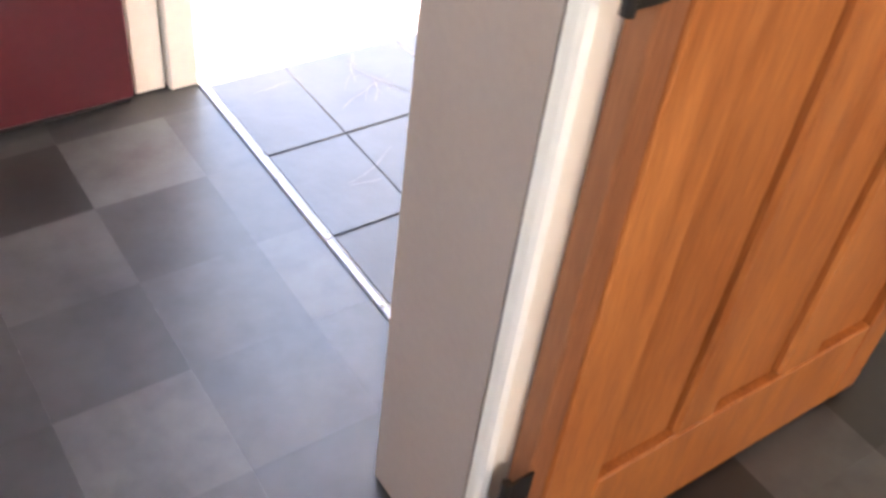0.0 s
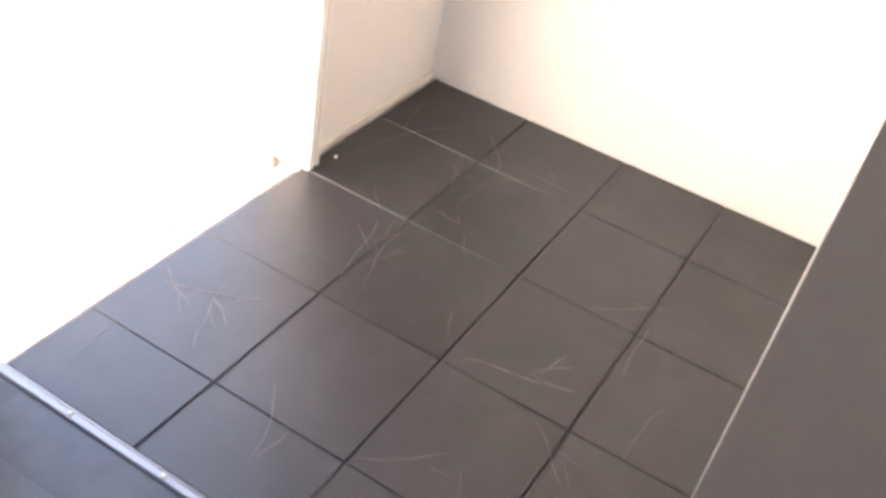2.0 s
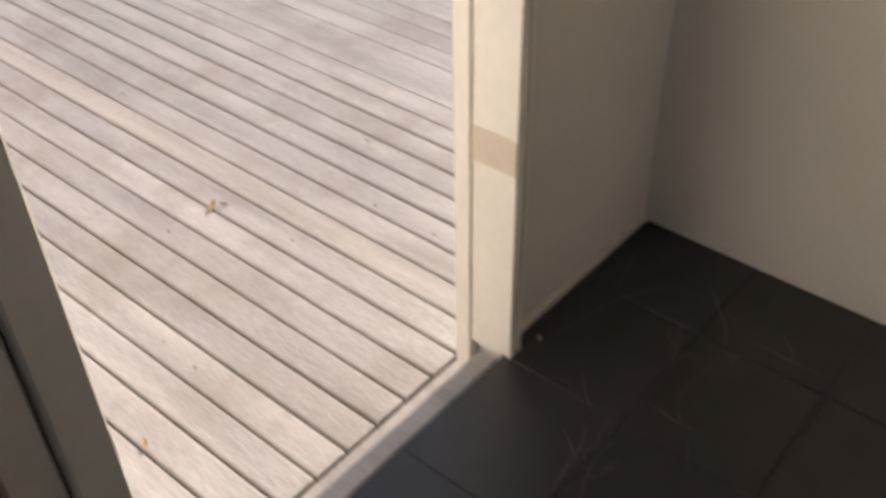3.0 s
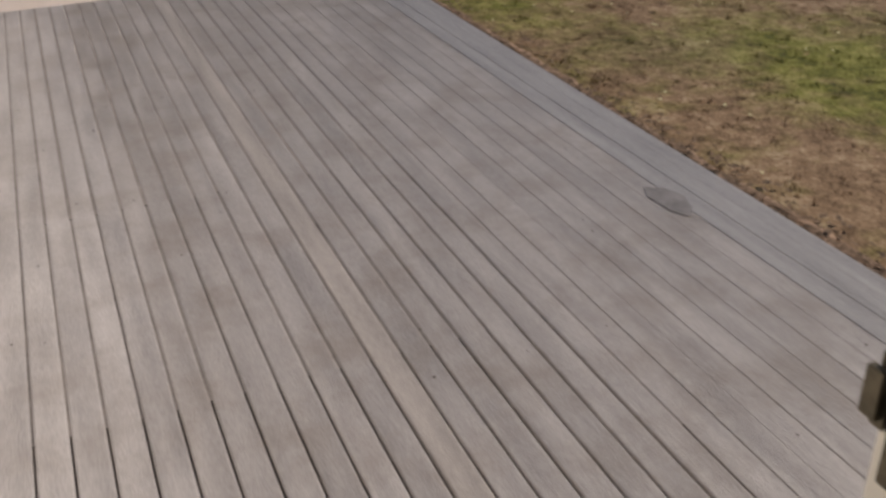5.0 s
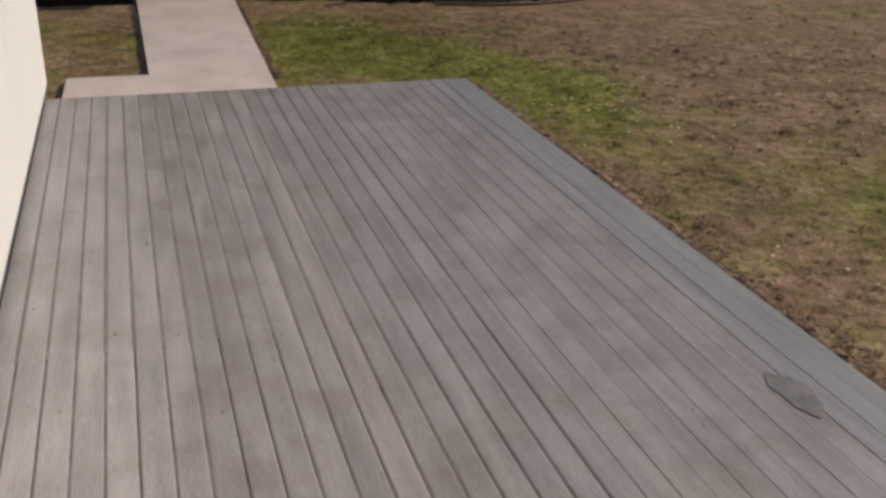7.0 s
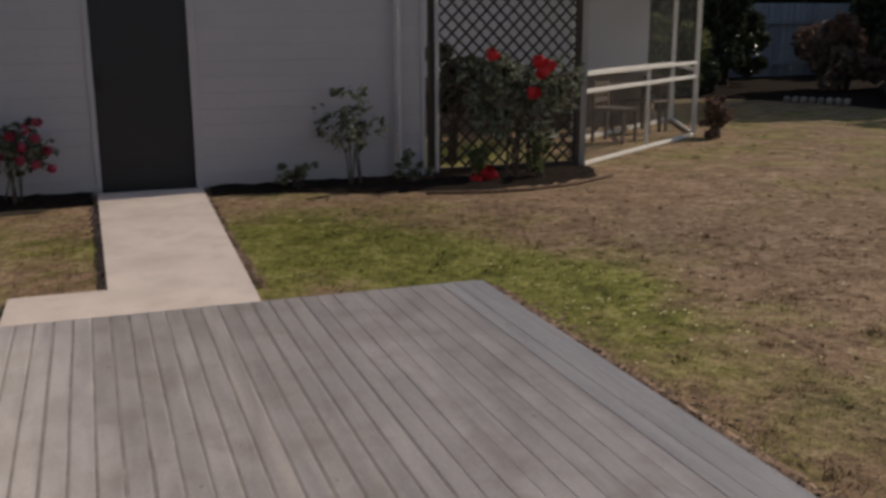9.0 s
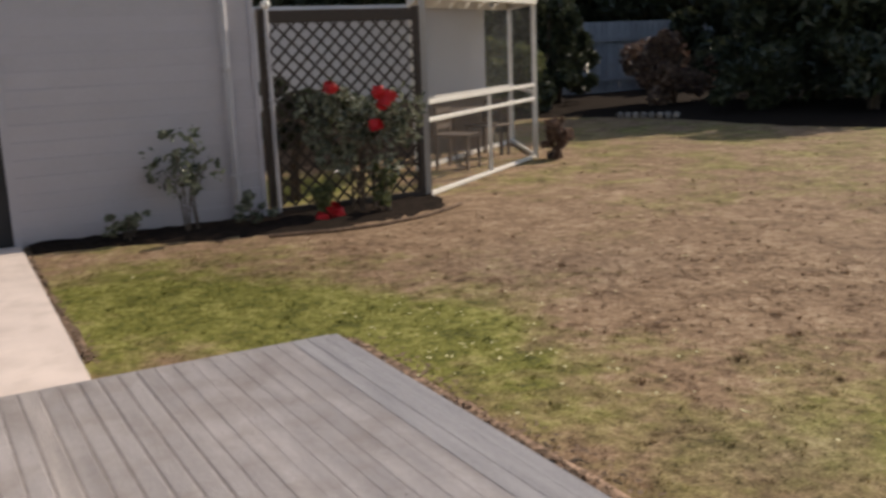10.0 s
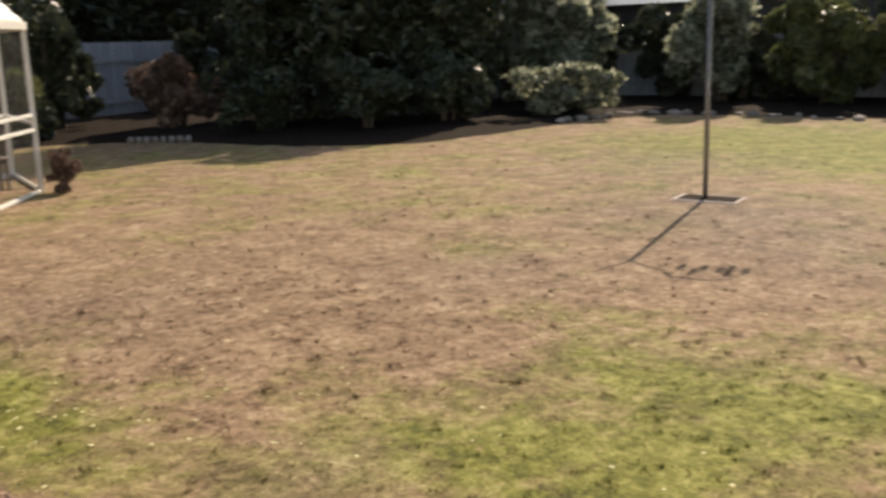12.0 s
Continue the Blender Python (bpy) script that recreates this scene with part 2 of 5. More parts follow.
def grass_colour(m, blades):
    """Lawn colour: dry tan with greener patches."""
    N, L = m.node_tree.nodes, m.node_tree.links
    b = N["Principled BSDF"]
    b.inputs["Roughness"].default_value = 0.9
    b.inputs["Specular IOR Level"].default_value = 0.2
    geo = N.new("ShaderNodeNewGeometry")

    def noise_fac(scale, detail=4):
        n = N.new("ShaderNodeTexNoise")
        n.inputs["Scale"].default_value, n.inputs["Detail"].default_value = scale, detail
        L.new(geo.outputs["Position"], n.inputs["Vector"])
        return n.outputs["Fac"]

    def math_node(op, a, c):
        n = N.new("ShaderNodeMath")
        n.operation = op
        for i, v in enumerate((a, c)):
            if isinstance(v, (int, float)):
                n.inputs[i].default_value = v
            else:
                L.new(v, n.inputs[i])
        return n.outputs[0]

    green = math_node("MULTIPLY", math_node("SUBTRACT", noise_fac(1.1, 6), 0.44), 2.4)
    for x, y, r, k in ((0.9, 8.2, 1.7, 1.3), (1.6, 6.7, 1.5, 0.9), (4.1, 2.9, 2.0, 0.9), (15.5, 5.0, 5.5, 1.35), (10.5, 10.0, 5.5, 0.15), (2.8, 4.6, 1.7, 0.25), (3.6, 12.4, 1.6, 1.2), (-0.9, 8.6, 1.2, 0.35),
                       (1.9, 6.9, 1.3, 0.7), (2.1, 6.0, 1.0, 0.5), (11.0, 14.5, 3.5, 0.2), (4.6, 6.0, 2.2, -1.1), (4.0, 9.4, 2.0, -0.9), (6.8, 3.8, 1.8, -0.8), (6.0, 7.5, 2.0, -0.4),
                       (2.7, 3.3, 1.1, 0.6), (1.9, 5.3, 0.7, 0.4)):
        dist = N.new("ShaderNodeVectorMath")
        dist.operation = "DISTANCE"
        dist.inputs[1].default_value = (x, y, ZL)
        L.new(geo.outputs["Position"], dist.inputs[0])
        rng = N.new("ShaderNodeMapRange")
        rng.interpolation_type = "SMOOTHSTEP"
        rng.inputs["From Min"].default_value, rng.inputs["From Max"].default_value = 0, r
        rng.inputs["To Min"].default_value, rng.inputs["To Max"].default_value = k, 0
        L.new(dist.outputs["Value"], rng.inputs["Value"])
        green = math_node("ADD", green, rng.outputs[0])
    green = math_node("ADD", green, math_node("MULTIPLY", math_node("SUBTRACT", noise_fac(7.0, 6), 0.5), 1.6))
    cl = N.new("ShaderNodeClamp")
    L.new(green, cl.inputs["Value"])
    def ramp_of(fac, *stops):
        r_ = N.new("ShaderNodeValToRGB")
        while len(r_.color_ramp.elements) < len(stops):
            r_.color_ramp.elements.new(0.5)
        for e_, (pos, col) in zip(r_.color_ramp.elements, stops):
            e_.position, e_.color = pos, (*col, 1)
        L.new(fac, r_.inputs["Fac"])
        return r_

    mottle = math_node("ADD", math_node("ADD", math_node("MULTIPLY", noise_fac(3.6, 4), 0.3), math_node("MULTIPLY", noise_fac(17.0, 3), 0.35)), math_node("MULTIPLY", noise_fac(70.0, 2), 0.35))
    tan = ramp_of(mottle, (0.37, (0.1, 0.06, 0.034)), (0.46, (0.235, 0.15, 0.09)), (0.54, (0.325, 0.215, 0.133)), (0.64, (0.5, 0.375, 0.25)))
    grn = ramp_of(mottle, (0.37, (0.058, 0.062, 0.013)), (0.5, (0.182, 0.18, 0.036)), (0.63, (0.37, 0.345, 0.115)))
    mx = N.new("ShaderNodeMix")
    mx.data_type = "RGBA"
    L.new(cl.outputs[0], mx.inputs["Factor"])
    L.new(tan.outputs[0], mx.inputs["A"])
    L.new(grn.outputs[0], mx.inputs["B"])
    worn = 0.0
    for x, y, r, k in ((9.2, 4.5, 2.6, 0.9), (7.6, 3.2, 2.0, 0.5), (6.2, 5.4, 1.6, 0.45), (12.5, 6.5, 3.0, 0.5), (3.6, 7.4, 1.5, 0.4), (2.4, 4.2, 0.8, 0.4)):
        dist = N.new("ShaderNodeVectorMath")
        dist.operation = "DISTANCE"
        dist.inputs[1].default_value = (x, y, ZL)
        L.new(geo.outputs["Position"], dist.inputs[0])
        rng = N.new("ShaderNodeMapRange")
        rng.interpolation_type = "SMOOTHSTEP"
        rng.inputs["From Min"].default_value, rng.inputs["From Max"].default_value = 0, r
        rng.inputs["To Min"].default_value, rng.inputs["To Max"].default_value = k, 0
        L.new(dist.outputs["Value"], rng.inputs["Value"])
        worn = math_node("ADD", worn, rng.outputs[0])
    worn = math_node("MULTIPLY", worn, math_node("MULTIPLY", noise_fac(2.3, 6), 1.9))
    wc = N.new("ShaderNodeClamp")
    L.new(worn, wc.inputs["Value"])
    soil = ramp_of(mottle, (0.38, (0.095, 0.06, 0.04)), (0.52, (0.215, 0.15, 0.105)), (0.64, (0.38, 0.29, 0.21)))
    ws = N.new("ShaderNodeMix")
    ws.data_type = "RGBA"
    L.new(wc.outputs[0], ws.inputs["Factor"])
    L.new(mx.outputs["Result"], ws.inputs["A"])
    L.new(soil.outputs[0], ws.inputs["B"])
    out = ws.outputs["Result"]
    if blades:
        hsv = N.new("ShaderNodeHueSaturation")
        rng = N.new("ShaderNodeMapRange")
        rng.inputs["To Min"].default_value, rng.inputs["To Max"].default_value = 0.7, 1.35
        L.new(geo.outputs["Random Per Island"], rng.inputs["Value"])
        L.new(rng.outputs[0], hsv.inputs["Value"])
        L.new(out, hsv.inputs["Color"])
        out = hsv.outputs[0]
    else:
        bp = N.new("ShaderNodeBump")
        bp.inputs["Strength"].default_value, bp.inputs["Distance"].default_value = 0.45, 0.03
        L.new(math_node("ADD", noise_fac(14.0, 8), math_node("MULTIPLY", noise_fac(90.0, 2), 0.3)), bp.inputs["Height"])
        L.new(bp.outputs[0], b.inputs["Normal"])
    L.new(out, b.inputs["Base Color"])


M_LAWN = bpy.data.materials.new("dry_lawn")
M_LAWN.use_nodes = True
grass_colour(M_LAWN, False)
M_BLADES = bpy.data.materials.new("grass_blades")
M_BLADES.use_nodes = True
grass_colour(M_BLADES, True)

M_SCREEN = bpy.data.materials.new("fine_insect_mesh")
M_SCREEN.use_nodes = True
M_SCREEN.node_tree.nodes["Principled BSDF"].inputs["Base Color"].default_value = (0.25, 0.25, 0.25, 1)
M_SCREEN.node_tree.nodes["Principled BSDF"].inputs["Alpha"].default_value = 0.07
M_SCREEN.node_tree.nodes["Principled BSDF"].inputs["Roughness"].default_value = 0.7
M_GLASS = bpy.data.materials.new("window_glass")
M_GLASS.use_nodes = True
gb = M_GLASS.node_tree.nodes["Principled BSDF"]
gb.inputs["Transmission Weight"].default_value, gb.inputs["Roughness"].default_value, gb.inputs["IOR"].default_value = 1.0, 0.02, 1.45


# ---- mesh helpers ----
def add_box(bm, x0, x1, y0, y1, z0, z1, bevel=0.0, m=None):
    g = bmesh.ops.create_cube(bm, size=1)
    vs = g["verts"]
    for v in vs:
        v.co = Vector((x0 + (v.co.x + .5) * (x1 - x0), y0 + (v.co.y + .5) * (y1 - y0), z0 + (v.co.z + .5) * (z1 - z0)))
        if m:
            v.co = m @ v.co
    if bevel:
        es = list({e for v in vs for e in v.link_edges})
        bmesh.ops.bevel(bm, geom=es, offset=bevel, segments=1, profile=0.5, affect="EDGES")
    return bm


def boxes(*specs, bevel=0.0):
    bm = bmesh.new()
    for s in specs:
        add_box(bm, *s, bevel=bevel)
    return bm


def add_tube(bm, a, b, r0, r1=None, n=10):
    a, b = Vector(a), Vector(b)
    r1 = r0 if r1 is None else r1
    q = (b - a).to_track_quat("Z", "Y").to_matrix().to_4x4()
    bmesh.ops.create_cone(bm, cap_ends=True, segments=n, radius1=r0, radius2=r1, depth=(b - a).length,
                          matrix=Matrix.Translation((a + b) / 2) @ q)
    return bm


def mesh_of(name, bm, mat_, smooth=False):
    me = bpy.data.meshes.new(name)
    bm.to_mesh(me)
    bm.free()
    me.materials.append(mat_)
    if smooth:
        for p in me.polygons:
            p.use_smooth = True
    return me


def thing(name, bm, mat_, label, category, group="", kind="", smooth=False):
    return tagged(new(name, mesh_of(name, bm, mat_, smooth)), label, category, group, kind)


def holder(name, at, label, category, group="", kind=""):
    ob = new(name)
    ob.location = at
    ob.empty_display_size = 0.1
    return tagged(ob, label, category, group, kind)


def part(name, bm, mat_, parent, label="", smooth=False):
    ob = new(name, mesh_of(name, bm, mat_, smooth))
    ob.parent = parent
    if not parent.parent:      # parts carry world coordinates; only holders stand off the origin
        ob.matrix_parent_inverse = Matrix.Translation(parent.location).inverted()
    if label:
        ob["label"] = label
    return ob


def piece(name, me, parent, at, scale=(1, 1, 1), turn=(0, 0, 0)):
    ob = new(name, me)
    ob.parent = parent
    ob.matrix_parent_inverse = Matrix.Translation(parent.location).inverted()
    ob.location, ob.scale, ob.rotation_euler = at, scale, turn
    return ob


def structure(name, mat_, *specs, label="", category="", bevel=0.0):
    return thing(name, boxes(*specs, bevel=bevel), mat_, label, category, kind="structure")


def unit_tile(name, mat_, edge=0.06):
    """A unit slab with bevelled top edges, scaled for each use."""
    bm = bmesh.new()
    e = edge
    vs = [bm.verts.new(p) for p in ((-.5, -.5, -1), (.5, -.5, -1), (.5, .5, -1), (-.5, .5, -1), (-.5, -.5, -.35), (.5, -.5, -.35), (.5, .5, -.35), (-.5, .5, -.35),
                                    (-.5 + e, -.5 + e, 0), (.5 - e, -.5 + e, 0), (.5 - e, .5 - e, 0), (-.5 + e, .5 - e, 0))]
    bm.faces.new(vs[3::-1])
    for k in range(4):
        j = (k + 1) % 4
        bm.faces.new((vs[k], vs[j], vs[4 + j], vs[4 + k]))
        bm.faces.new((vs[4 + k], vs[4 + j], vs[8 + j], vs[8 + k]))
    bm.faces.new(vs[8:12])
    return mesh_of(name, bm, mat_)


def cloud(name, rng, n, centre, radii, size, mat_, parent, shell=0.45, label="", lumps=0, long=1.5):
    """Many small folded leaves in an uneven, lumpy crown."""
    c = np.array(centre)
    rad = np.array(radii)
    if lumps:
        lc = rng.normal(size=(lumps, 3))
        lc /= np.linalg.norm(lc, axis=1)[:, None]
        lc *= rng.uniform(0.2, 0.95, (lumps, 1))
        lr = rng.uniform(0.1, 0.36, lumps)
        k = rng.integers(0, lumps, n)
        d = rng.normal(size=(n, 3))
        d /= np.linalg.norm(d, axis=1)[:, None]
        p = lc[k] + d * (lr[k] * rng.uniform(shell, 1, n) ** 0.5)[:, None]
    else:
        d = rng.normal(size=(n, 3))
        d /= np.linalg.norm(d, axis=1)[:, None]
        p = d * (rng.uniform(shell, 1, n) ** 0.5)[:, None]
    p = c + p * rad
    a = rng.normal(size=(n, 3))
    a /= np.linalg.norm(a, axis=1)[:, None]
    t = rng.normal(size=(n, 3))
    b = np.cross(a, t)
    b /= np.linalg.norm(b, axis=1)[:, None]
    s = size * rng.uniform(0.6, 1.3, (n, 1))
    a, b = a * s * long, b * s
    nrm = np.cross(a, b) / s
    v = np.stack([p - a, p - b * 0.8 + nrm * 0.25, p + a, p + b * 0.8 + nrm * 0.25], 1)
    v[:, :, 2] = np.maximum(v[:, :, 2], ZL + 0.002)
    v = v.reshape(-1, 3)
    i = np.arange(n) * 4
    f = np.concatenate([np.stack([i, i + 1, i + 2], 1), np.stack([i, i + 2, i + 3], 1)])
    me = bpy.data.meshes.new(name)
    me.from_pydata(v.tolist(), [], f.tolist())
    me.materials.append(mat_)
    ob = new(name, me)
    ob.parent = parent
    ob.matrix_parent_inverse = Matrix.Translation(parent.location).inverted()
    if label:
        ob["label"] = label
    return ob


def shrub(name, seed, x, y, w, dpt, h, leaves, size, mat_, label, category="shrub", group="", stems=5, z0=None, low=0.1, lumps=9):
    rng = np.random.default_rng(seed)
    ob = holder(name, (x, y, ZL), label, category, group)
    tree_ = category == "tree"
    joined = bmesh.new() if tree_ else None
    for k in range(stems):
        bm = joined if tree_ else bmesh.new()
        a = rng.uniform(0, 6.28)
        top = (x + math.cos(a) * w * 0.3, y + math.sin(a) * dpt * 0.3, ZL + h * rng.uniform(0.5, 0.8))
        mid = (x + math.cos(a) * w * 0.08, y + math.sin(a) * dpt * 0.08, ZL + h * 0.3)
        r = 0.007 * h + 0.003 if category == "rose bush" else 0.018 * h + 0.004
        add_tube(bm, (x + 0.03 * k * math.cos(a), y + 0.03 * k * math.sin(a), ZL - 0.03), mid, r, r * 0.75, 7)
        add_tube(bm, mid, top, r * 0.75, r * 0.25, 7)
        if not tree_:
            part("stem", bm, M_BARK, ob)
    if tree_:
        part("trunk", joined, M_BARK, ob)
    zc = ZL + low + (h - low) / 2
    cloud("crown", rng, leaves, (x, y, zc), (w / 2, dpt / 2, (h - low) / 2), size, mat_, ob, lumps=lumps)
    return ob


# ---- ground and lawn ----
bm = bmesh.new()
bmesh.ops.create_grid(bm, x_segments=2, y_segments=2, size=400)
for v in bm.verts:
    v.co.z = ZL
thing("ground", bm, M_LAWN, "dry patchy lawn, tan with green areas", "lawn", kind="structure")


def grass(name, seed, n, cx, cy, sx, sy, h):
    rng = np.random.default_rng(seed)
    x, y = rng.normal(cx, sx, n), rng.normal(cy, sy, n)
    ok = ~((x < XE + 0.04) & (y < YD + 0.04)) & ~((x > -0.6) & (x < 0.42) & (y < YS + 0.1)) & ~((x < 0.42) & (y < 7.2)) & ~(y > 10.15) & (x > XW + 0.05)
    x, y = x[ok], y[ok]
    n = len(x)
    a = rng.uniform(0, 6.28, n)
    ln = h * rng.uniform(0.3, 1.2, n)
    lean = rng.uniform(0.8, 2.6, n) * ln
    w = rng.uniform(0.002, 0.005, n)
    ca, sa = np.cos(a), np.sin(a)
    z = np.full(n, ZL - 0.003)
    v = np.stack([np.stack([x - sa * w, y + ca * w, z], 1), np.stack([x + sa * w, y - ca * w, z], 1), np.stack([x + ca * lean, y + sa * lean, z + ln], 1)], 1).reshape(-1, 3)
    me = bpy.data.meshes.new(name)
    me.from_pydata(v.tolist(), [], np.arange(3 * n).reshape(-1, 3).tolist())
    me.materials.append(M_BLADES)
    return tagged(new(name, me), "short dry grass blades on the lawn", "grass", kind="stuff")


grass("grass", 3, 60000, 3.0, 5.5, 2.6, 2.6, 0.016)
grass("grass", 4, 30000, 1.2, 8.3, 0.9, 0.9, 0.018)
def tufts(name, seed, n, x0, x1, y0, y1):
    """Small clumps of longer blades, scattered."""
    rng = np.random.default_rng(seed)
    cx, cy = rng.uniform(x0, x1, n), rng.uniform(y0, y1, n)
    ok = ~((cx < XE + 0.1) & (cy < YD + 0.1)) & ~((cx > -0.62) & (cx < 0.46)) & ~((cx < 0.46) & (cy < 7.3)) & (cx > XW + 0.1)
    cx, cy = cx[ok], cy[ok]
    m = 14
    r = rng.uniform(0.008, 0.03, len(cx))
    x = (cx[:, None] + rng.normal(size=(len(cx), m)) * r[:, None]).ravel()
    y = (cy[:, None] + rng.normal(size=(len(cx), m)) * r[:, None]).ravel()
    k = len(x)
    a = rng.uniform(0, 6.28, k)
    ln = np.repeat(rng.uniform(0.012, 0.034, len(cx)), m) * rng.uniform(0.5, 1.2, k)
    lean = rng.uniform(0.2, 1.0, k) * ln
    w = rng.uniform(0.002, 0.0045, k)
    ca, sa = np.cos(a), np.sin(a)
    z = np.full(k, ZL - 0.003)
    v = np.stack([np.stack([x - sa * w, y + ca * w, z], 1), np.stack([x + sa * w, y - ca * w, z], 1), np.stack([x + ca * lean, y + sa * lean, z + ln], 1)], 1).reshape(-1, 3)
    me = bpy.data.meshes.new(name)
    me.from_pydata(v.tolist(), [], np.arange(3 * k).reshape(-1, 3).tolist())
    me.materials.append(M_BLADES)
    return tagged(new(name, me), "scattered tufts of longer grass in the lawn", "grass", kind="stuff")


tufts("grass_tufts", 13, 750, XW, 9.0, 2.0, 9.9)
tufts("grass_tufts", 15, 550, 1.6, 5.2, 2.0, 7.5)
tufts("grass_tufts", 14, 350, 5.0, 16.0, 2.0, 14.0)
grass("grass", 5, 6000, -0.85, 8.4, 0.4, 0.9, 0.02)

# ---- deck ----
deck = holder("deck", (0, 3, 0), "weathered grey timber deck with long parallel boards", "deck", kind="structure")
rng = np.random.default_rng(11)


def deck_board(width, y0, y1, mat_, worn=1.0):
    """A board with worn, rounded long edges."""
    bm = bmesh.new()
    w = width / 2
    prof = [(-w, -0.03), (w, -0.03)] + [(x, z * worn) for x, z in ((w, -0.006), (w - 0.0015 * worn, -0.0022), (w - 0.0065 * worn, 0), (0.006 * worn - w, 0), (0.0015 * worn - w, -0.002), (-w, -0.006))]
    a, b = ([bm.verts.new((x, y, z)) for x, z in prof] for y in (y0, y1))
    for i in range(8):
        bm.faces.new((a[i - 1], a[i], b[i], b[i - 1]))
    bm.faces.new(a)
    bm.faces.new(b[::-1])
    bmesh.ops.recalc_face_normals(bm, faces=bm.faces)
    return mesh_of("board", bm, mat_)


y_first = 0.165
plain_board, pale_board, edge_board, flat_board, bounce_board = (deck_board(PITCH - 0.006 * g, y_first, YD, m, g) for m, g in (
    (M_DECK, 1.0), (M_DECKPALE, 1.0), (M_DECKEDGE, 0.35), (M_DECK, 0.35), (M_DECKBOUNCE, 1.0)))
k = -13
while (k + 1) * PITCH <= XE + 0.03:
    me = pale_board if k == -1 else edge_board if (k + 2) * PITCH > XE - 0.1 else bounce_board if k < -7 else flat_board if k > 5 else plain_board
    piece("board", me, deck, ((k + 0.5) * PITCH, 0, rng.uniform(-0.0015, 0.0015)))
    k += 1
part("end_board", boxes((XW + 0.01, XE, 0.06, 0.158, -0.03, 0.0), bevel=0.004), M_DECK, deck)
part("edge_board", boxes((XE - 0.05, XE - 0.012, 0.06, YD - 0.01, -0.14, -0.0325), bevel=0.004), M_DECKEDGE, deck, "blue-grey edge board")
part("end_fascia", boxes((XW + 0.01, XE - 0.002, YD + 0.004, YD + 0.03, -0.14, -0.006), bevel=0.003), M_DECK, deck)
# Sheets added below the gaps to lift their shade, paler farther out.
part("gap_dirt", boxes((XW + 0.012, XE - 0.006, 0.165, 1.9, -0.0275, -0.01)), M_GAPFILL, deck, "dark sheet added to soften the shaded gaps")
part("gap_dirt", boxes((XW + 0.012, XE - 0.006, 1.901, 3.2, -0.0275, -0.005)), M_GAPFILLPALE, deck, "pale sheet added to lighten the shaded gaps")
part("gap_dirt", boxes((0.46, XE - 0.006, 1.3, 3.2, -0.0049, -0.0016)), M_GAPFILLPALE, deck, "pale sheet added to lighten the shaded gaps")
part("gap_dirt", boxes((XW + 0.012, XE - 0.006, 3.201, YD - 0.004, -0.0275, -0.0022)), M_GAPFILLPALE, deck, "pale sheet added to lighten the shaded gaps")
for j in range(15):
    part("joist", boxes((XW + 0.01, XE - 0.002, 0.09 + j * 0.45, 0.135 + j * 0.45, -0.085, -0.032)), M_JOIST, deck)

# knots and nail heads as thin discs let into the boards
knot_bm = bmesh.new()
bmesh.ops.create_cone(knot_bm, cap_ends=True, segments=8, radius1=0.5, radius2=0.4, depth=0.2)
knot_me = mesh_of("knot", knot_bm, M_KNOT)
for _ in range(70):
    kk = rng.integers(-12, 16)
    piece("knot", knot_me, deck, ((kk + rng.uniform(0.25, 0.75)) * PITCH, rng.uniform(0.3, 6.2), 0.0009), (rng.uniform(0.004, 0.009), rng.uniform(0.006, 0.016), 0.003))
for kx, ky, sx, sy in ((-0.002, 2.75, 0.009, 0.03), (-0.652, 4.08, 0.012, 0.03), (0.09, 1.98, 0.008, 0.015)):
    piece("knot", knot_me, deck, (kx, ky, 0.0012), (sx, sy, 0.003))

# dark stain, a thin film with an uneven rim
bm = bmesh.new()
for film, size in ((0.0028, 1.15), (0.0034, 0.8)):
    rim = []
    for j in range(22):
        a = j / 22 * 2 * math.pi
        r = size * (1 + 0.1 * math.sin(3 * a + 1) + 0.08 * math.sin(7 * a + size))
        rim.append(bm.verts.new((1.24 + 0.05 * r * math.cos(a), 2.395 + 0.11 * r * math.sin(a), film)))
    bm.faces.new(rim)
thing("stain", bm, M_STAIN, "dark oval stain on the grey deck boards", "stain")

# curled dry leaf lying on the boards
def dry_leaf(x, y, z, s, a, m=M_LEAFDRY):
    bm = bmesh.new()
    rows_ = []
    for i in range(5):
        u = i / 4 - 0.5
        w = 0.5 * math.cos(u * 2.6)
        rows_.append([bm.verts.new((u * s, v * w * s * 0.7, 0.004 + s * (0.35 * abs(v) * w + 0.5 * u * u))) for v in (-0.5, 0, 0.5)])
    for i in range(4):
        for j in range(2):
            bm.faces.new((rows_[i][j], rows_[i + 1][j], rows_[i + 1][j + 1], rows_[i][j + 1]))
    bm.transform(Matrix.Translation((x, y, z)) @ Matrix.Rotation(a, 4, "Z"))
    return bm


thing("dry_leaf", dry_leaf(-0.176, 1.04, 0.001, 0.05, 0.6, M_LEAFDRY), M_LEAFDRY, "curled pale brown leaf on the deck", "leaf")
thing("dry_leaf", dry_leaf(-0.15, 1.02, 0.001, 0.03, 2.0, M_LEAFDRY), M_SOILEDGE, "small dark curled leaf on the deck", "leaf")
thing("dry_leaf", dry_leaf(-0.8, 0.5, 0.001, 0.03, 1.0, M_LEAFDRY), M_LEAFDRY, "curled pale brown leaf on the deck", "leaf")

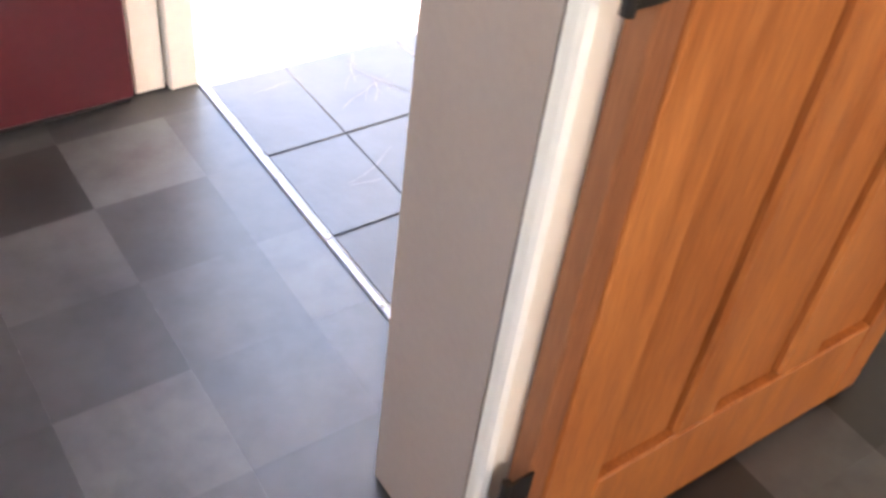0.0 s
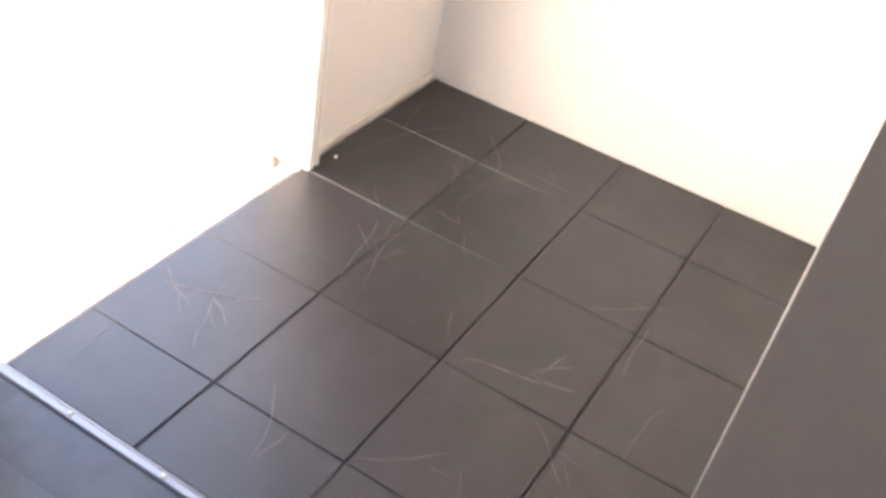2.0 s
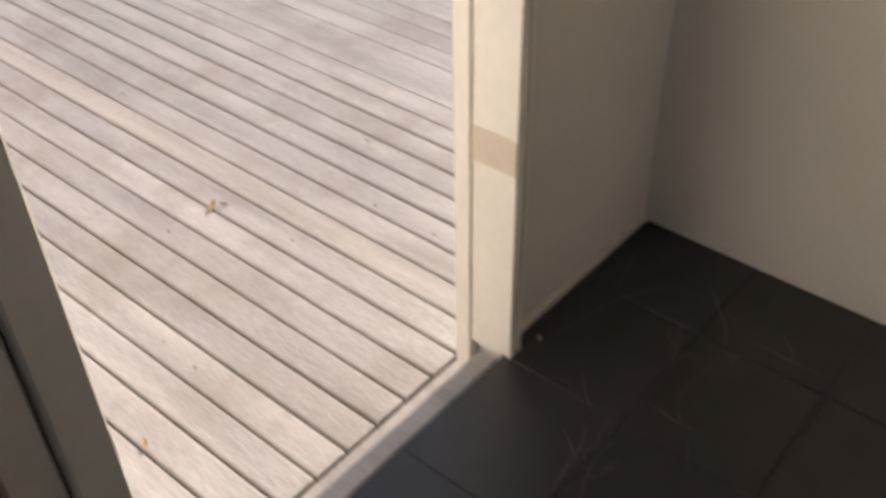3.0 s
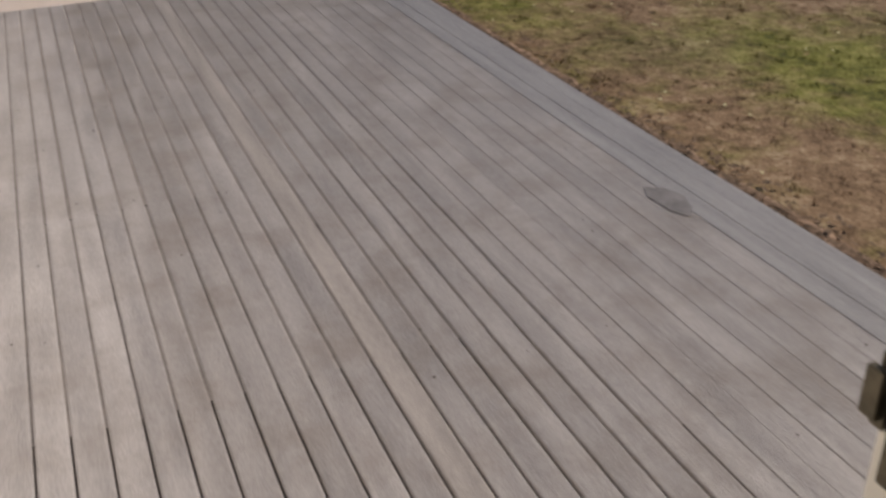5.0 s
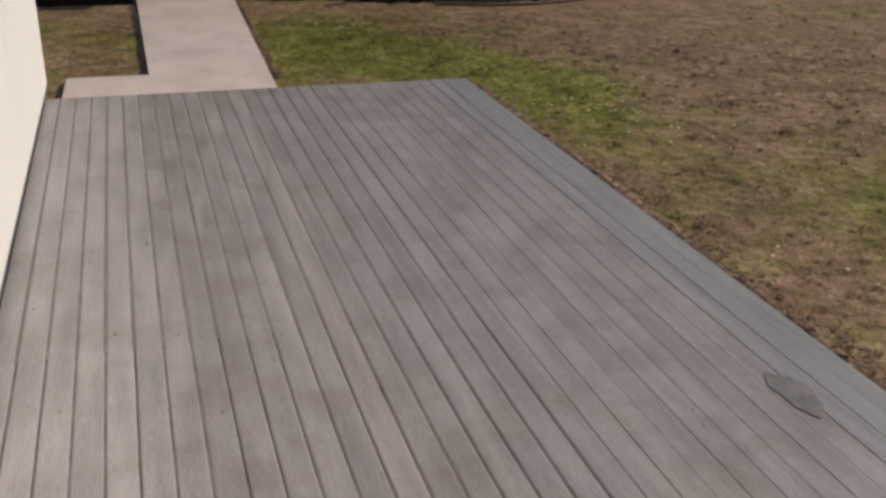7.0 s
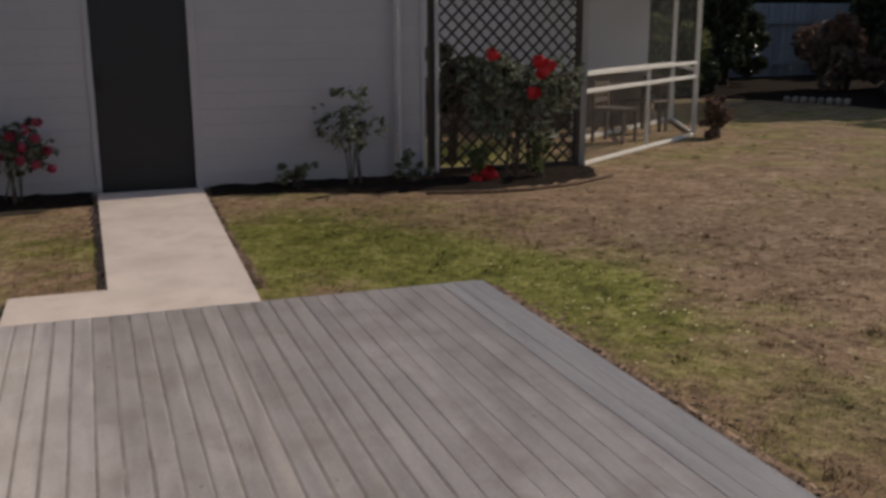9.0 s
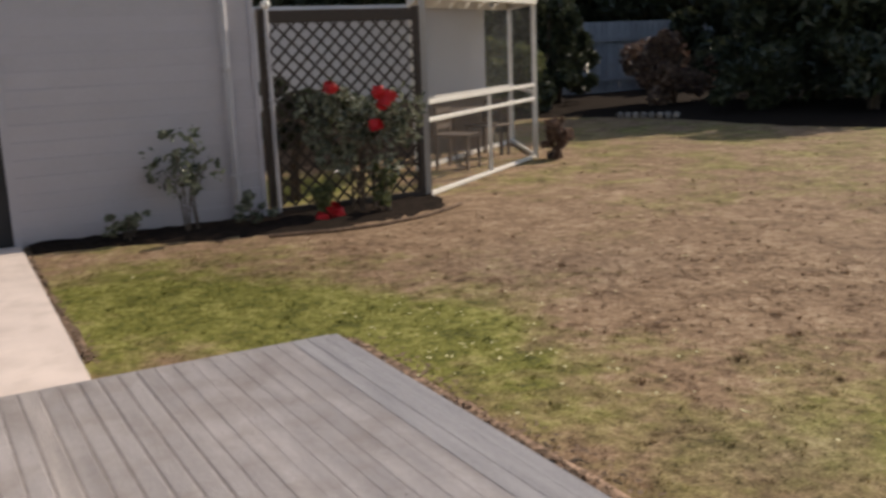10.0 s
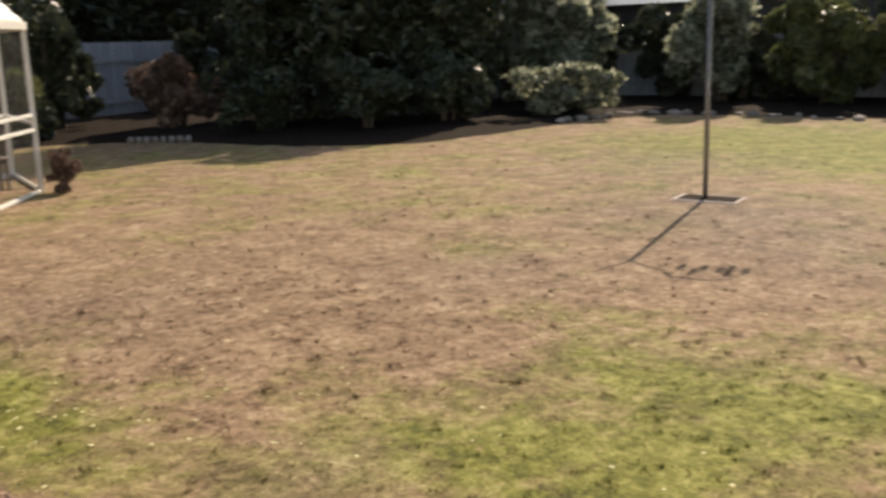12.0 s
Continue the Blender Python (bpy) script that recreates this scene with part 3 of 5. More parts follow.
# ---- house shell ----
YO = 0.098             # outer face of the door wall
H = 2.72
structure("wall_north", M_PLASTER, (-4.337, -1.195, 0.038, YO + 0.03, -0.100, H), (-1.195, XS, 0.039, YO, -0.100, H), (XJ, XC + 0.12, 0.000, YO, -0.100, H), (XS, XJ, 0.000, YO, 2.396, H),
          label="pale painted wall with the open back doorway", category="wall")
structure("wall_east", M_PLASTER, (XC, XC + 0.12, YP, 0, -0.100, H), label="pale painted porch wall", category="wall")
structure("wall_partition", M_PLASTER, (XP, XC + 1.4, YT, YP, ZI - 0.05, H), label="warm grey painted partition end", category="wall")
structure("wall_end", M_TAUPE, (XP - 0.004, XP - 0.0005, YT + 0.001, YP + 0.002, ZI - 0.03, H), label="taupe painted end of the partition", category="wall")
structure("wall_far_east", M_PLASTER, (XC + 1.28, XC + 1.4, -4.360, YT, -0.100, H), label="plain painted wall", category="wall")
structure("wall_south", M_PLASTER, (-4.337, XC + 1.4, -4.491, -4.360, -0.100, 1.142), (-4.337, XC + 1.4, -4.491, -4.360, 2.232, H), (-4.337, -1.667, -4.491, -4.360, 1.142, 2.232), (-0.250, XC + 1.4, -4.491, -4.360, 1.142, 2.232),
          label="plain painted wall with an added unseen window", category="wall")
structure("wall_west", M_PLASTER, (-4.468, -4.337, -4.491, YO, -0.100, 1.088), (-4.468, -4.337, -4.491, YO, 2.287, H), (-4.468, -4.337, -4.491, -2.671, 1.088, 2.287), (-4.468, -4.337, -0.818, YO, 1.088, 2.287),
          label="plain painted wall with an added unseen window", category="wall")
structure("wall_doorway", M_PLASTER, (XP, XP + 0.1, -4.360, -2.180, ZI - 0.05, H), (XP, XP + 0.1, -2.180, YT, 2.341, H), label="painted wall over the inner doorway", category="wall")
structure("ceiling", M_CEIL, (-4.468, XC + 1.4, -4.491, YO, H, H + 0.1), label="plain white ceiling", category="ceiling")
structure("roof", M_ROOF, (-4.664, XC + 1.5, -4.687, YO + 0.05, H + 0.1, H + 0.16), label="flat pale roof", category="roof")
# Unseen windows, added as openings for the room's fill lamps.
for nm, x0, x1, y0, y1, z0, z1 in (("unseen_window_1", -4.413, -4.403, -2.671, -0.818, 1.088, 2.287), ("unseen_window_2", -1.667, -0.25, -4.436, -4.425, 1.142, 2.232)):
    w = holder(nm, ((x0 + x1) / 2, (y0 + y1) / 2, z0), "added unseen window with a white frame", "window", kind="structure")
    pane = part("pane", boxes((x0, x1, y0, y1, z0, z1)), M_GLASS, w)
    pane.visible_shadow = False
    if nm == "unseen_window_1":
        part("window_frame", boxes((-4.43, -4.36, y0, y1, z0, z0 + 0.05), (-4.43, -4.36, y0, y1, z1 - 0.05, z1), (-4.428, -4.362, y0, y0 + 0.05, z0 + 0.05, z1 - 0.05), (-4.428, -4.362, y1 - 0.05, y1, z0 + 0.05, z1 - 0.05)), M_GLOSSWHITE, w)
    else:
        part("window_frame", boxes((x0, x1, -4.46, -4.39, z0, z0 + 0.05), (x0, x1, -4.46, -4.39, z1 - 0.05, z1), (x0, x0 + 0.05, -4.458, -4.392, z0 + 0.05, z1 - 0.05), (x1 - 0.05, x1, -4.458, -4.392, z0 + 0.05, z1 - 0.05)), M_GLOSSWHITE, w)

# wing with the white wall along the deck, its window sill and dark foot
YW = 6.64
wing = holder("house_wing", (-3.0, 3.3, ZL), "white rendered house wing beside the deck", "house", kind="structure")
part("wall", boxes((-6.0, XW, YO + 0.034, YW, 0.055, 0.93), (-6.0, XW, YO + 0.034, 4.3, 0.93, 2.5), (-6.0, XW, 5.86, YW, 0.93, 2.5), (-6.0, XW, 4.3, 5.86, 2.05, 2.5), (-6.0, XW - 0.16, 4.3, 5.86, 0.93, 2.05)), M_WALLWHITE, wing)
part("plinth", boxes((-5.99, XW - 0.012, YO + 0.034, YW - 0.012, ZL - 0.05, 0.055)), M_PLASTICGREY, wing, "dark recessed plinth")
part("roof", boxes((-6.3, XW + 0.12, YO + 0.06, YW + 0.15, 2.5, 2.6)), M_ROOF, wing)
win = part("window", boxes((XW - 0.11, XW - 0.1, 4.36, 5.8, 0.99, 2.0)), M_GLASS, wing)
part("window_frame", boxes((XW - 0.13, XW - 0.06, 4.3, 5.86, 0.935, 0.99), (XW - 0.13, XW - 0.06, 4.3, 5.86, 2.0, 2.05), (XW - 0.128, XW - 0.062, 4.3, 4.36, 0.99, 2.0), (XW - 0.128, XW - 0.062, 5.8, 5.86, 0.99, 2.0)), M_PLASTICGREY, win)
part("window_sill", boxes((XW - 0.06, XW + 0.025, 4.25, 5.9, 0.885, 0.93), bevel=0.008), M_PLASTICGREY, win, "dark painted sill")

# ---- doorway joinery ----
frame_ = holder("door_1", (-0.6, 0.03, ZI), "cream painted door frame of the back doorway", "door frame", kind="structure")
part("architrave", boxes((-1.189, -1.122, 0.020, 0.037, ZI - 0.03, 2.472), bevel=0.004), M_GLOSSWHITE, frame_)
part("jamb", boxes((-1.117, XS + 0.001, 0.004, 0.037, ZI - 0.03, 2.396), (-1.100, XS + 0.002, 0.040, YO + 0.005, -0.035, 2.396), bevel=0.004), M_GLOSSWHITE, frame_)
part("jamb", boxes((XJ - 0.024, XJ - 0.001, -0.033, 0.068, ZI - 0.01, 2.396), bevel=0.003), M_GLOSSWHITE, frame_)
part("stop", boxes((XJ - 0.027, XJ - 0.0005, 0.069, YO + 0.012, 0.011, 2.396), bevel=0.004), M_GLOSSWHITE, frame_)
part("architrave", boxes((XJ - 0.0005, XJ + 0.012, -0.035, -0.002, ZI, 2.396), bevel=0.002), M_GLOSSWHITE, frame_)
part("head", boxes((XS + 0.003, XJ - 0.026, 0.001, YO, 2.363, 2.395)), M_GLOSSWHITE, frame_)
latch = part("strike_plate", boxes((XJ - 0.0305, XJ - 0.0275, 0.072, 0.098, 1.105, 1.25), (XJ - 0.034, XJ - 0.028, 0.0985, 0.112, 1.15, 1.21), bevel=0.001), M_BRASS, frame_, "tarnished brass strike plate")
part("lip", boxes((XJ - 0.042, XJ - 0.0345, 0.1, 0.116, 1.16, 1.2), bevel=0.001), M_BRASS, latch)
# Soft shadow across the jamb, put in as a thin beige plate.
part("filler_patch", boxes((XJ - 0.0255, XJ - 0.0238, -0.03, 0.066, 0.617, 0.69)), M_JAMBSHADOW, frame_, "beige band painted as a soft shadow")
part("sill", boxes((XS + 0.004, XJ - 0.037, -0.013, 0.033, -0.035, ZI - 0.004), bevel=0.004), M_DECK, frame_, "worn grey timber sill")
part("riser", boxes((XS + 0.006, XJ - 0.038, 0.034, 0.061, -0.035, ZI - 0.05), bevel=0.004), M_DECK, frame_)

# maroon door folded back against the wall
red_door = holder("maroon_door", (-1.5, 0.015, ZI), "dark maroon painted door standing against the wall", "door")
part("leaf", boxes((-2.081, -1.199, -0.007, 0.033, ZI + 0.012, 2.374), bevel=0.004), M_MAROON, red_door)
# Black strip put in for the shadow gap under the leaf.
part("bottom_seal", boxes((-2.070, -1.209, 0.000, 0.026, ZI + 0.001, ZI + 0.0115)), M_SHADOWGAP, red_door, "black strip filling the shadow gap")

# partition doorway and varnished timber door
inner = holder("door_2", (XP, -1.3, ZI), "cream painted architrave of the inner doorway", "door frame", kind="structure")
bm = bmesh.new()
prof = [(0.0, YT - 0.003), (0.008, YT - 0.004), (0.012, YT - 0.008), (0.012, YT - 0.013), (0.018, YT - 0.017), (0.02, YT - 0.025), (0.017, YT - 0.033), (0.008, YT - 0.037), (0.0, YT - 0.037)]
lo_ = [bm.verts.new((XP - 0.001 - dx * 0.6, y, ZI)) for dx, y in prof]
hi_ = [bm.verts.new((XP - 0.001 - dx * 0.6, y, 2.2)) for dx, y in prof]
for j in range(len(prof) - 1):
    bm.faces.new((lo_[j], lo_[j + 1], hi_[j + 1], hi_[j]))
bm.faces.new(lo_[::-1])
bm.faces.new(hi_)
bm.faces.new((lo_[-1], lo_[0], hi_[0], hi_[-1]))
part("architrave", bm, M_GLOSSWHITE, inner)
part("jamb", boxes((XP + 0.001, XP + 0.099, YT - 0.03, YT - 0.001, ZI, 2.341)), M_GLOSSWHITE, inner)

DY = -1.313           # door face towards the room
DX0, DX1 = -1.2065, -0.446
tdoor = holder("timber_door", (DX0, -1.3, ZI), "open orange varnished timber door with tall panels", "door")
ZB = ZI + 0.014
part("hinge_edge", boxes((DX0, DX0 + 0.034, DY + 0.002, DY + 0.036, ZB, 2.341), bevel=0.003), M_DOORSHADE, tdoor, "door edge with shade put into its brown")
part("stile", boxes((DX0 + 0.0342, -1.076, DY, DY + 0.036, ZB, 2.341), bevel=0.003), M_TIMBERDOOR, tdoor)
part("stile", boxes((-0.511, DX1, DY, DY + 0.036, ZB, 2.341), bevel=0.003), M_TIMBERDOOR, tdoor)
part("bottom_rail", boxes((-1.075, -0.512, DY + 0.0005, DY + 0.0355, ZB, 0.363), bevel=0.003), M_TIMBERDOOR, tdoor)
part("lock_rail", boxes((-1.075, -0.512, DY + 0.0005, DY + 0.0355, 1.306, 1.480), bevel=0.003), M_TIMBERDOOR, tdoor)
part("top_rail", boxes((-1.075, -0.512, DY + 0.0005, DY + 0.0355, 2.211, 2.341), bevel=0.003), M_TIMBERDOOR, tdoor)
for x0, x1 in ((-0.9384, -0.8599), (-0.7291, -0.6441)):
    part("muntin", boxes((x0, x1, DY + 0.001, DY + 0.035, 0.364, 1.305), bevel=0.006), M_TIMBERDOOR, tdoor)
for x0, x1 in ((-1.0752, -0.9395), (-0.8588, -0.7302), (-0.6430, -0.5116)):
    bm = boxes((x0, x1, DY + 0.016, DY + 0.026, 0.365, 1.305))
    part("panel", bm, M_TIMBERDOOR, tdoor)
part("panel", boxes((-1.067, -0.512, DY + 0.012, DY + 0.024, 1.481, 2.210)), M_TIMBERDOOR, tdoor)
for z0 in (0.36, 1.07, 2.0):
    bm = boxes((DX0 - 0.032, DX0 + 0.004, DY - 0.001, DY + 0.0015, z0, z0 + 0.12))
    add_tube(bm, (DX0 - 0.034, DY + 0.002, z0 - 0.004), (DX0 - 0.034, DY + 0.002, z0 + 0.124), 0.006, n=14)
    part("hinge", bm, M_HINGE, tdoor, "dark bronze butt hinge")

# skirting in the porch and at the partition
structure("baseboard", M_GLOSSWHITE, (XJ + 0.013, XC - 0.002, -0.007, -0.002, ZI, ZI + 0.02), label="thin cream skirting bead", category="skirting")

# ---- floors ----
structure("floor_base", M_GROUT, (-4.337, XC + 1.28, -4.360, -0.014, ZI - 0.2, ZI - 0.0035), (-4.337, XS, -0.013, 0.037, ZI - 0.2, ZI - 0.0085), label="dark floor bed under the tiles", category="floor")
strip_ = holder("threshold_strip", (XS, -0.5, ZI), "silver aluminium threshold strip across the floor", "threshold strip")
bm = bmesh.new()
prof = [(-0.013, 0.0), (-0.012, 0.0025), (-0.009, 0.004), (-0.0075, 0.0025), (0.0035, 0.0025), (0.005, 0.004), (0.008, 0.003), (0.0095, 0.0)]
a_ = [bm.verts.new((XS + 0.005 + dx, YP + 0.0, ZI + dz)) for dx, dz in prof]
b_ = [bm.verts.new((XS + 0.005 + dx, 0.0, ZI + dz)) for dx, dz in prof]
for j in range(len(prof) - 1):
    bm.faces.new((a_[j], b_[j], b_[j + 1], a_[j + 1]))
bm.faces.new(a_)
bm.faces.new(b_[::-1])
part("bar", bm, M_ALU, strip_)
for y in (-0.175, -0.37, -0.57, -0.765, -0.96):
    bm = bmesh.new()
    bmesh.ops.create_uvsphere(bm, u_segments=10, v_segments=6, radius=0.005)
    bm.transform(Matrix.Translation((XS + 0.003, y, ZI + 0.0035)) @ Matrix.Diagonal((1, 1, 0.45, 1)))
    part("screw", bm, M_WHITEMETAL, strip_, smooth=True)

# ---- shed with dark door ----
shed = holder("garden_shed", (0, 12, ZL), "pale grey weatherboard shed with a dark door", "shed")
SX0, SX1 = -5.0, 2.6
part("frame", boxes((SX0, -0.53, YS + 0.03, 14.0, ZL - 0.05, 2.5), (0.39, SX1 - 0.01, YS + 0.03, 14.0, ZL - 0.05, 2.5), (-0.53, 0.39, YS + 0.09, 14.0, ZL - 0.05, 2.5), (-0.53, 0.39, YS + 0.03, YS + 0.09, 2.0, 2.5)), M_SHEDWALL, shed)
part("roof", boxes((SX0 - 0.2, SX1 + 0.15, YS - 0.2, 14.2, 2.5, 2.58)), M_ROOF, shed)
sd = part("door", boxes((-0.521, 0.38, YS + 0.035, YS + 0.08, ZL + 0.015, 1.99), bevel=0.004), M_SHEDDOOR, shed, "black painted flush door")
part("handle", boxes((-0.47, -0.44, YS + 0.005, YS + 0.034, 0.88, 1.02), bevel=0.004), M_HINGE, sd)
part("step", boxes((-0.5, 0.36, YS - 0.06, YS + 0.03, ZL - 0.03, ZL + 0.03), bevel=0.006), M_SHEDDOOR, shed)
bm = bmesh.new()
for p_ in ((-0.53, -0.505), (0.364, 0.39)):
    add_box(bm, p_[0] - 0.02, p_[1] - 0.0 if p_[0] < 0 else p_[1] + 0.02, YS - 0.004, YS + 0.034, ZL, 2.02)
part("door_frame", bm, M_SHEDWALL, shed)
wb = unit_tile("weatherboard", M_SHEDWALL, 0.0)
nrow = 17
for j in range(nrow):
    z0 = ZL + 0.02 + j * 0.148
    for x0, x1 in ((SX0, -0.551), (0.411, SX1)):
        piece("weatherboard", wb, shed, ((x0 + x1) / 2, YS + 0.012, z0 + 0.074), (x1 - x0, 0.152, 0.014), (radians(94), 0, 0))
part("corner_board", boxes((SX1 - 0.012, SX1 + 0.035, YS - 0.008, YS + 0.1, ZL, 2.5), bevel=0.004), M_SHEDWALL, shed)
pipe = holder("downpipe", (2.34, 10.6, ZL), "pale grey square downpipe on the shed corner", "downpipe")
bm = bmesh.new()
add_box(bm, -0.027, 0.027, -0.027, 0.027, ZL + 0.02, 2.45, bevel=0.004, m=Matrix.Translation((2.33, YS - 0.06, 0)) @ Matrix.Rotation(radians(40), 4, "Z"))
part("pipe", bm, M_PIPE, pipe)
for z in (0.35, 1.35):
    part("bracket", boxes((2.292, 2.368, YS - 0.1, YS - 0.002, z, z + 0.025), bevel=0.002), M_PIPE, pipe)

# ---- lattice screen ----
LX0, LX1, LY = 2.68, 4.4, 10.775
lat = holder("lattice_screen", (3.5, LY, ZL), "dark brown diagonal timber lattice screen", "lattice")
for x in (LX0, LX1 - 0.06):
    part("post", boxes((x, x + 0.06, LY - 0.03, LY + 0.03, ZL - 0.05, 1.9), bevel=0.004), M_LATTICE, lat)
bm = bmesh.new()
bmesh.ops.create_uvsphere(bm, u_segments=14, v_segments=8, radius=0.045)
bm.transform(Matrix.Translation((LX0 + 0.075, LY - 0.056, 1.93)))
part("finial", bm, M_WHITEMETAL, lat, "pale round pole cap", smooth=True)
bm = bmesh.new()
add_box(bm, -0.016, 0.016, -0.016, 0.016, ZL - 0.03, 1.91, bevel=0.003, m=Matrix.Translation((LX0 + 0.075, LY - 0.056, 0)) @ Matrix.Rotation(radians(40), 4, "Z"))
part("pole", bm, M_PIPE, lat, "pale square pole beside the post")
part("top_rail", boxes((LX0 + 0.061, LX1 - 0.061, LY - 0.025, LY + 0.025, 1.76, 1.88), bevel=0.004), M_LATTICE, lat)
part("bottom_rail", boxes((LX0 + 0.061, LX1 - 0.061, LY - 0.025, LY + 0.025, ZL + 0.02, ZL + 0.08), bevel=0.004), M_LATTICE, lat)
lx0, lx1, lz0, lz1 = LX0 + 0.061, LX1 - 0.061, ZL + 0.081, 1.759
for side, sgn in ((-0.0012, 1), (0.0012, -1)):
    c0 = (lz0 - lx1) if sgn > 0 else (lz0 + lx0)
    c1 = (lz1 - lx0) if sgn > 0 else (lz1 + lx1)
    c = c0 + 0.06
    while c < c1:
        # the line z = sgn * x + c clipped to the opening
        if sgn > 0:
            xa, xb = max(lx0, lz0 - c), min(lx1, lz1 - c)
        else:
            xa, xb = max(lx0, c - lz1), min(lx1, c - lz0)
        if xb - xa > 0.03:
            za, zb = sgn * xa + c, sgn * xb + c
            ln = math.hypot(xb - xa, zb - za)
            m = Matrix.Translation(((xa + xb) / 2, LY + side, (za + zb) / 2)) @ Matrix.Rotation(-math.atan2(zb - za, xb - xa), 4, "Y")
            bm = bmesh.new()
            add_box(bm, -ln / 2, ln / 2, -0.001, 0.001, -0.0125, 0.0125, m=m)
            part("slat", bm, M_LATTICE, lat)
        c += 0.15

# ---- screened enclosure ----
A, B = Vector((4.46, 10.8, 0)), Vector((7.22, 12.785, 0))
U = (B - A).normalized()
V = Vector((0.42, 0.907, 0))
BACK = 2.2
cage = holder("screened_enclosure", (5.8, 12.5, ZL), "white framed mesh enclosure with a slatted hip roof", "enclosure")
CT = 2.0


def bar(parent, name, p, q, w, m, up=Vector((0, 0, 1))):
    p, q = Vector(p), Vector(q)
    dirn = (q - p).normalized()
    side_ = dirn.cross(up if abs(dirn.z) < 0.9 else V).normalized()
    up_ = side_.cross(dirn)
    mm = Matrix((side_, dirn, up_)).transposed().to_4x4()
    mm.translation = (p + q) / 2
    bm_ = bmesh.new()
    add_box(bm_, -w / 2, w / 2, -(q - p).length / 2, (q - p).length / 2, -w / 2, w / 2, bevel=0.004, m=mm)
    return part(name, bm_, m, parent)


corners = [A, B, B + V * BACK, A + V * BACK]
for i, c in enumerate(corners):
    bar(cage, "post", (c.x, c.y, ZL - 0.02), (c.x, c.y, CT - 0.03), 0.06, M_CAGEGREY if i == 0 else M_WHITEMETAL)
for i in range(4):
    p, q = corners[i], corners[(i + 1) % 4]
    dd = (q - p).normalized() * 0.035
    zs = (ZL + 0.03, 0.725, 0.91) if i == 0 else (ZL + 0.03, 0.8)
    for z in zs:
        bar(cage, "rail", (p.x + dd.x, p.y + dd.y, z), (q.x - dd.x, q.y - dd.y, z), 0.045, M_WHITEMETAL)
    pp, qq = p + dd * 0.2, q - dd * 0.2
    bar(cage, "fascia", (pp.x, pp.y, CT + 0.02), (qq.x, qq.y, CT + 0.02), 0.1, M_WHITEMETAL)
    bm = bmesh.new()
    off = Vector((0, 0, 0))
    vs = [bm.verts.new((e.x, e.y, z)) for e, z in ((p + dd, ZL + 0.06), (q - dd, ZL + 0.06), (q - dd, CT - 0.04), (p + dd, CT - 0.04))]
    bm.faces.new(vs)
    part("mesh_panel", bm, M_SCREEN, cage, "fine grey insect mesh")
mid = A + (B - A) * 0.52
bar(cage, "gate_post", (mid.x, mid.y, ZL + 0.053), (mid.x, mid.y, 0.7), 0.04, M_WHITEMETAL)
bar(cage, "gate_post", (mid.x, mid.y, 0.75), (mid.x, mid.y, 0.885), 0.04, M_WHITEMETAL)
centre = (corners[0] + corners[2]) / 2
for i in range(4):
    p, q = corners[i], corners[(i + 1) % 4]
    for s in range(6):
        f0, f1 = s / 7, s / 7
        a1, b1 = p.lerp(centre, f0), q.lerp(centre, f0)
        a2, b2 = p.lerp(centre, f0 + 0.115), q.lerp(centre, f0 + 0.115)
        z1, z2 = CT + 0.075 + 0.75 * f0, CT + 0.075 + 0.75 * (f0 + 0.115)
        bm = bmesh.new()
        vs = [bm.verts.new((v.x, v.y, z)) for v, z in ((a1, z1), (b1, z1), (b2, z2), (a2, z2))]
        top_ = [bm.verts.new((v.co.x, v.co.y, v.co.z + 0.02)) for v in vs]
        bm.faces.new(vs[::-1])
        bm.faces.new(top_)
        for j in range(4):
            bm.faces.new((vs[j], vs[(j + 1) % 4], top_[(j + 1) % 4], top_[j]))
        part("roof_slat", bm, M_WHITEMETAL, cage)
# pale boarded outbuilding wall behind the lattice and the enclosure
out = holder("outbuilding", (5.0, 14.6, ZL), "pale boarded outbuilding wall on a dark base", "outbuilding")
# Dark base added for the shaded, cluttered area below the pale boards.
part("base", boxes((2.75, 7.42, 14.35, 14.7, ZL - 0.05, 0.7)), M_CLAY, out, "dark base standing in for shade and clutter")
part("frame", boxes((2.76, 7.41, 14.375, 14.69, 0.7, 2.0)), M_PANEL, out)
part("roof", boxes((2.6, 7.5, 14.2, 14.9, 2.0, 2.06)), M_ROOF, out)
ob_me = unit_tile("weatherboard", M_PANEL, 0.0)
for j in range(9):
    piece("weatherboard", ob_me, out, ((2.75 + 7.42) / 2, 14.36, 0.78 + j * 0.142), (4.67, 0.146, 0.012), (radians(94), 0, 0))


def garden_chair(x, y, a):
    ob = holder("garden_chair", (x, y, ZL), "dark weathered timber garden chair inside the enclosure", "chair", "chairs in the enclosure")
    m = Matrix.Translation((x, y, ZL)) @ Matrix.Rotation(a, 4, "Z")
    for sx in (-0.22, 0.2):
        for sy in (-0.2, 0.2):
            bm = bmesh.new()
            add_box(bm, sx, sx + 0.035, sy - 0.018, sy + 0.018, 0, 0.42 if sx < 0 else 0.8, m=m)
            part("leg", bm, M_CLAY, ob)
    bm = bmesh.new()
    add_box(bm, -0.24, 0.25, -0.24, 0.24, 0.421, 0.45, m=m, bevel=0.006)
    part("seat", bm, M_CLAY, ob)
    for z in (0.52, 0.62, 0.72):
        bm = bmesh.new()
        add_box(bm, 0.201, 0.234, -0.18, 0.18, z, z + 0.06, m=m)
        part("back_slat", bm, M_CLAY, ob)
    return ob


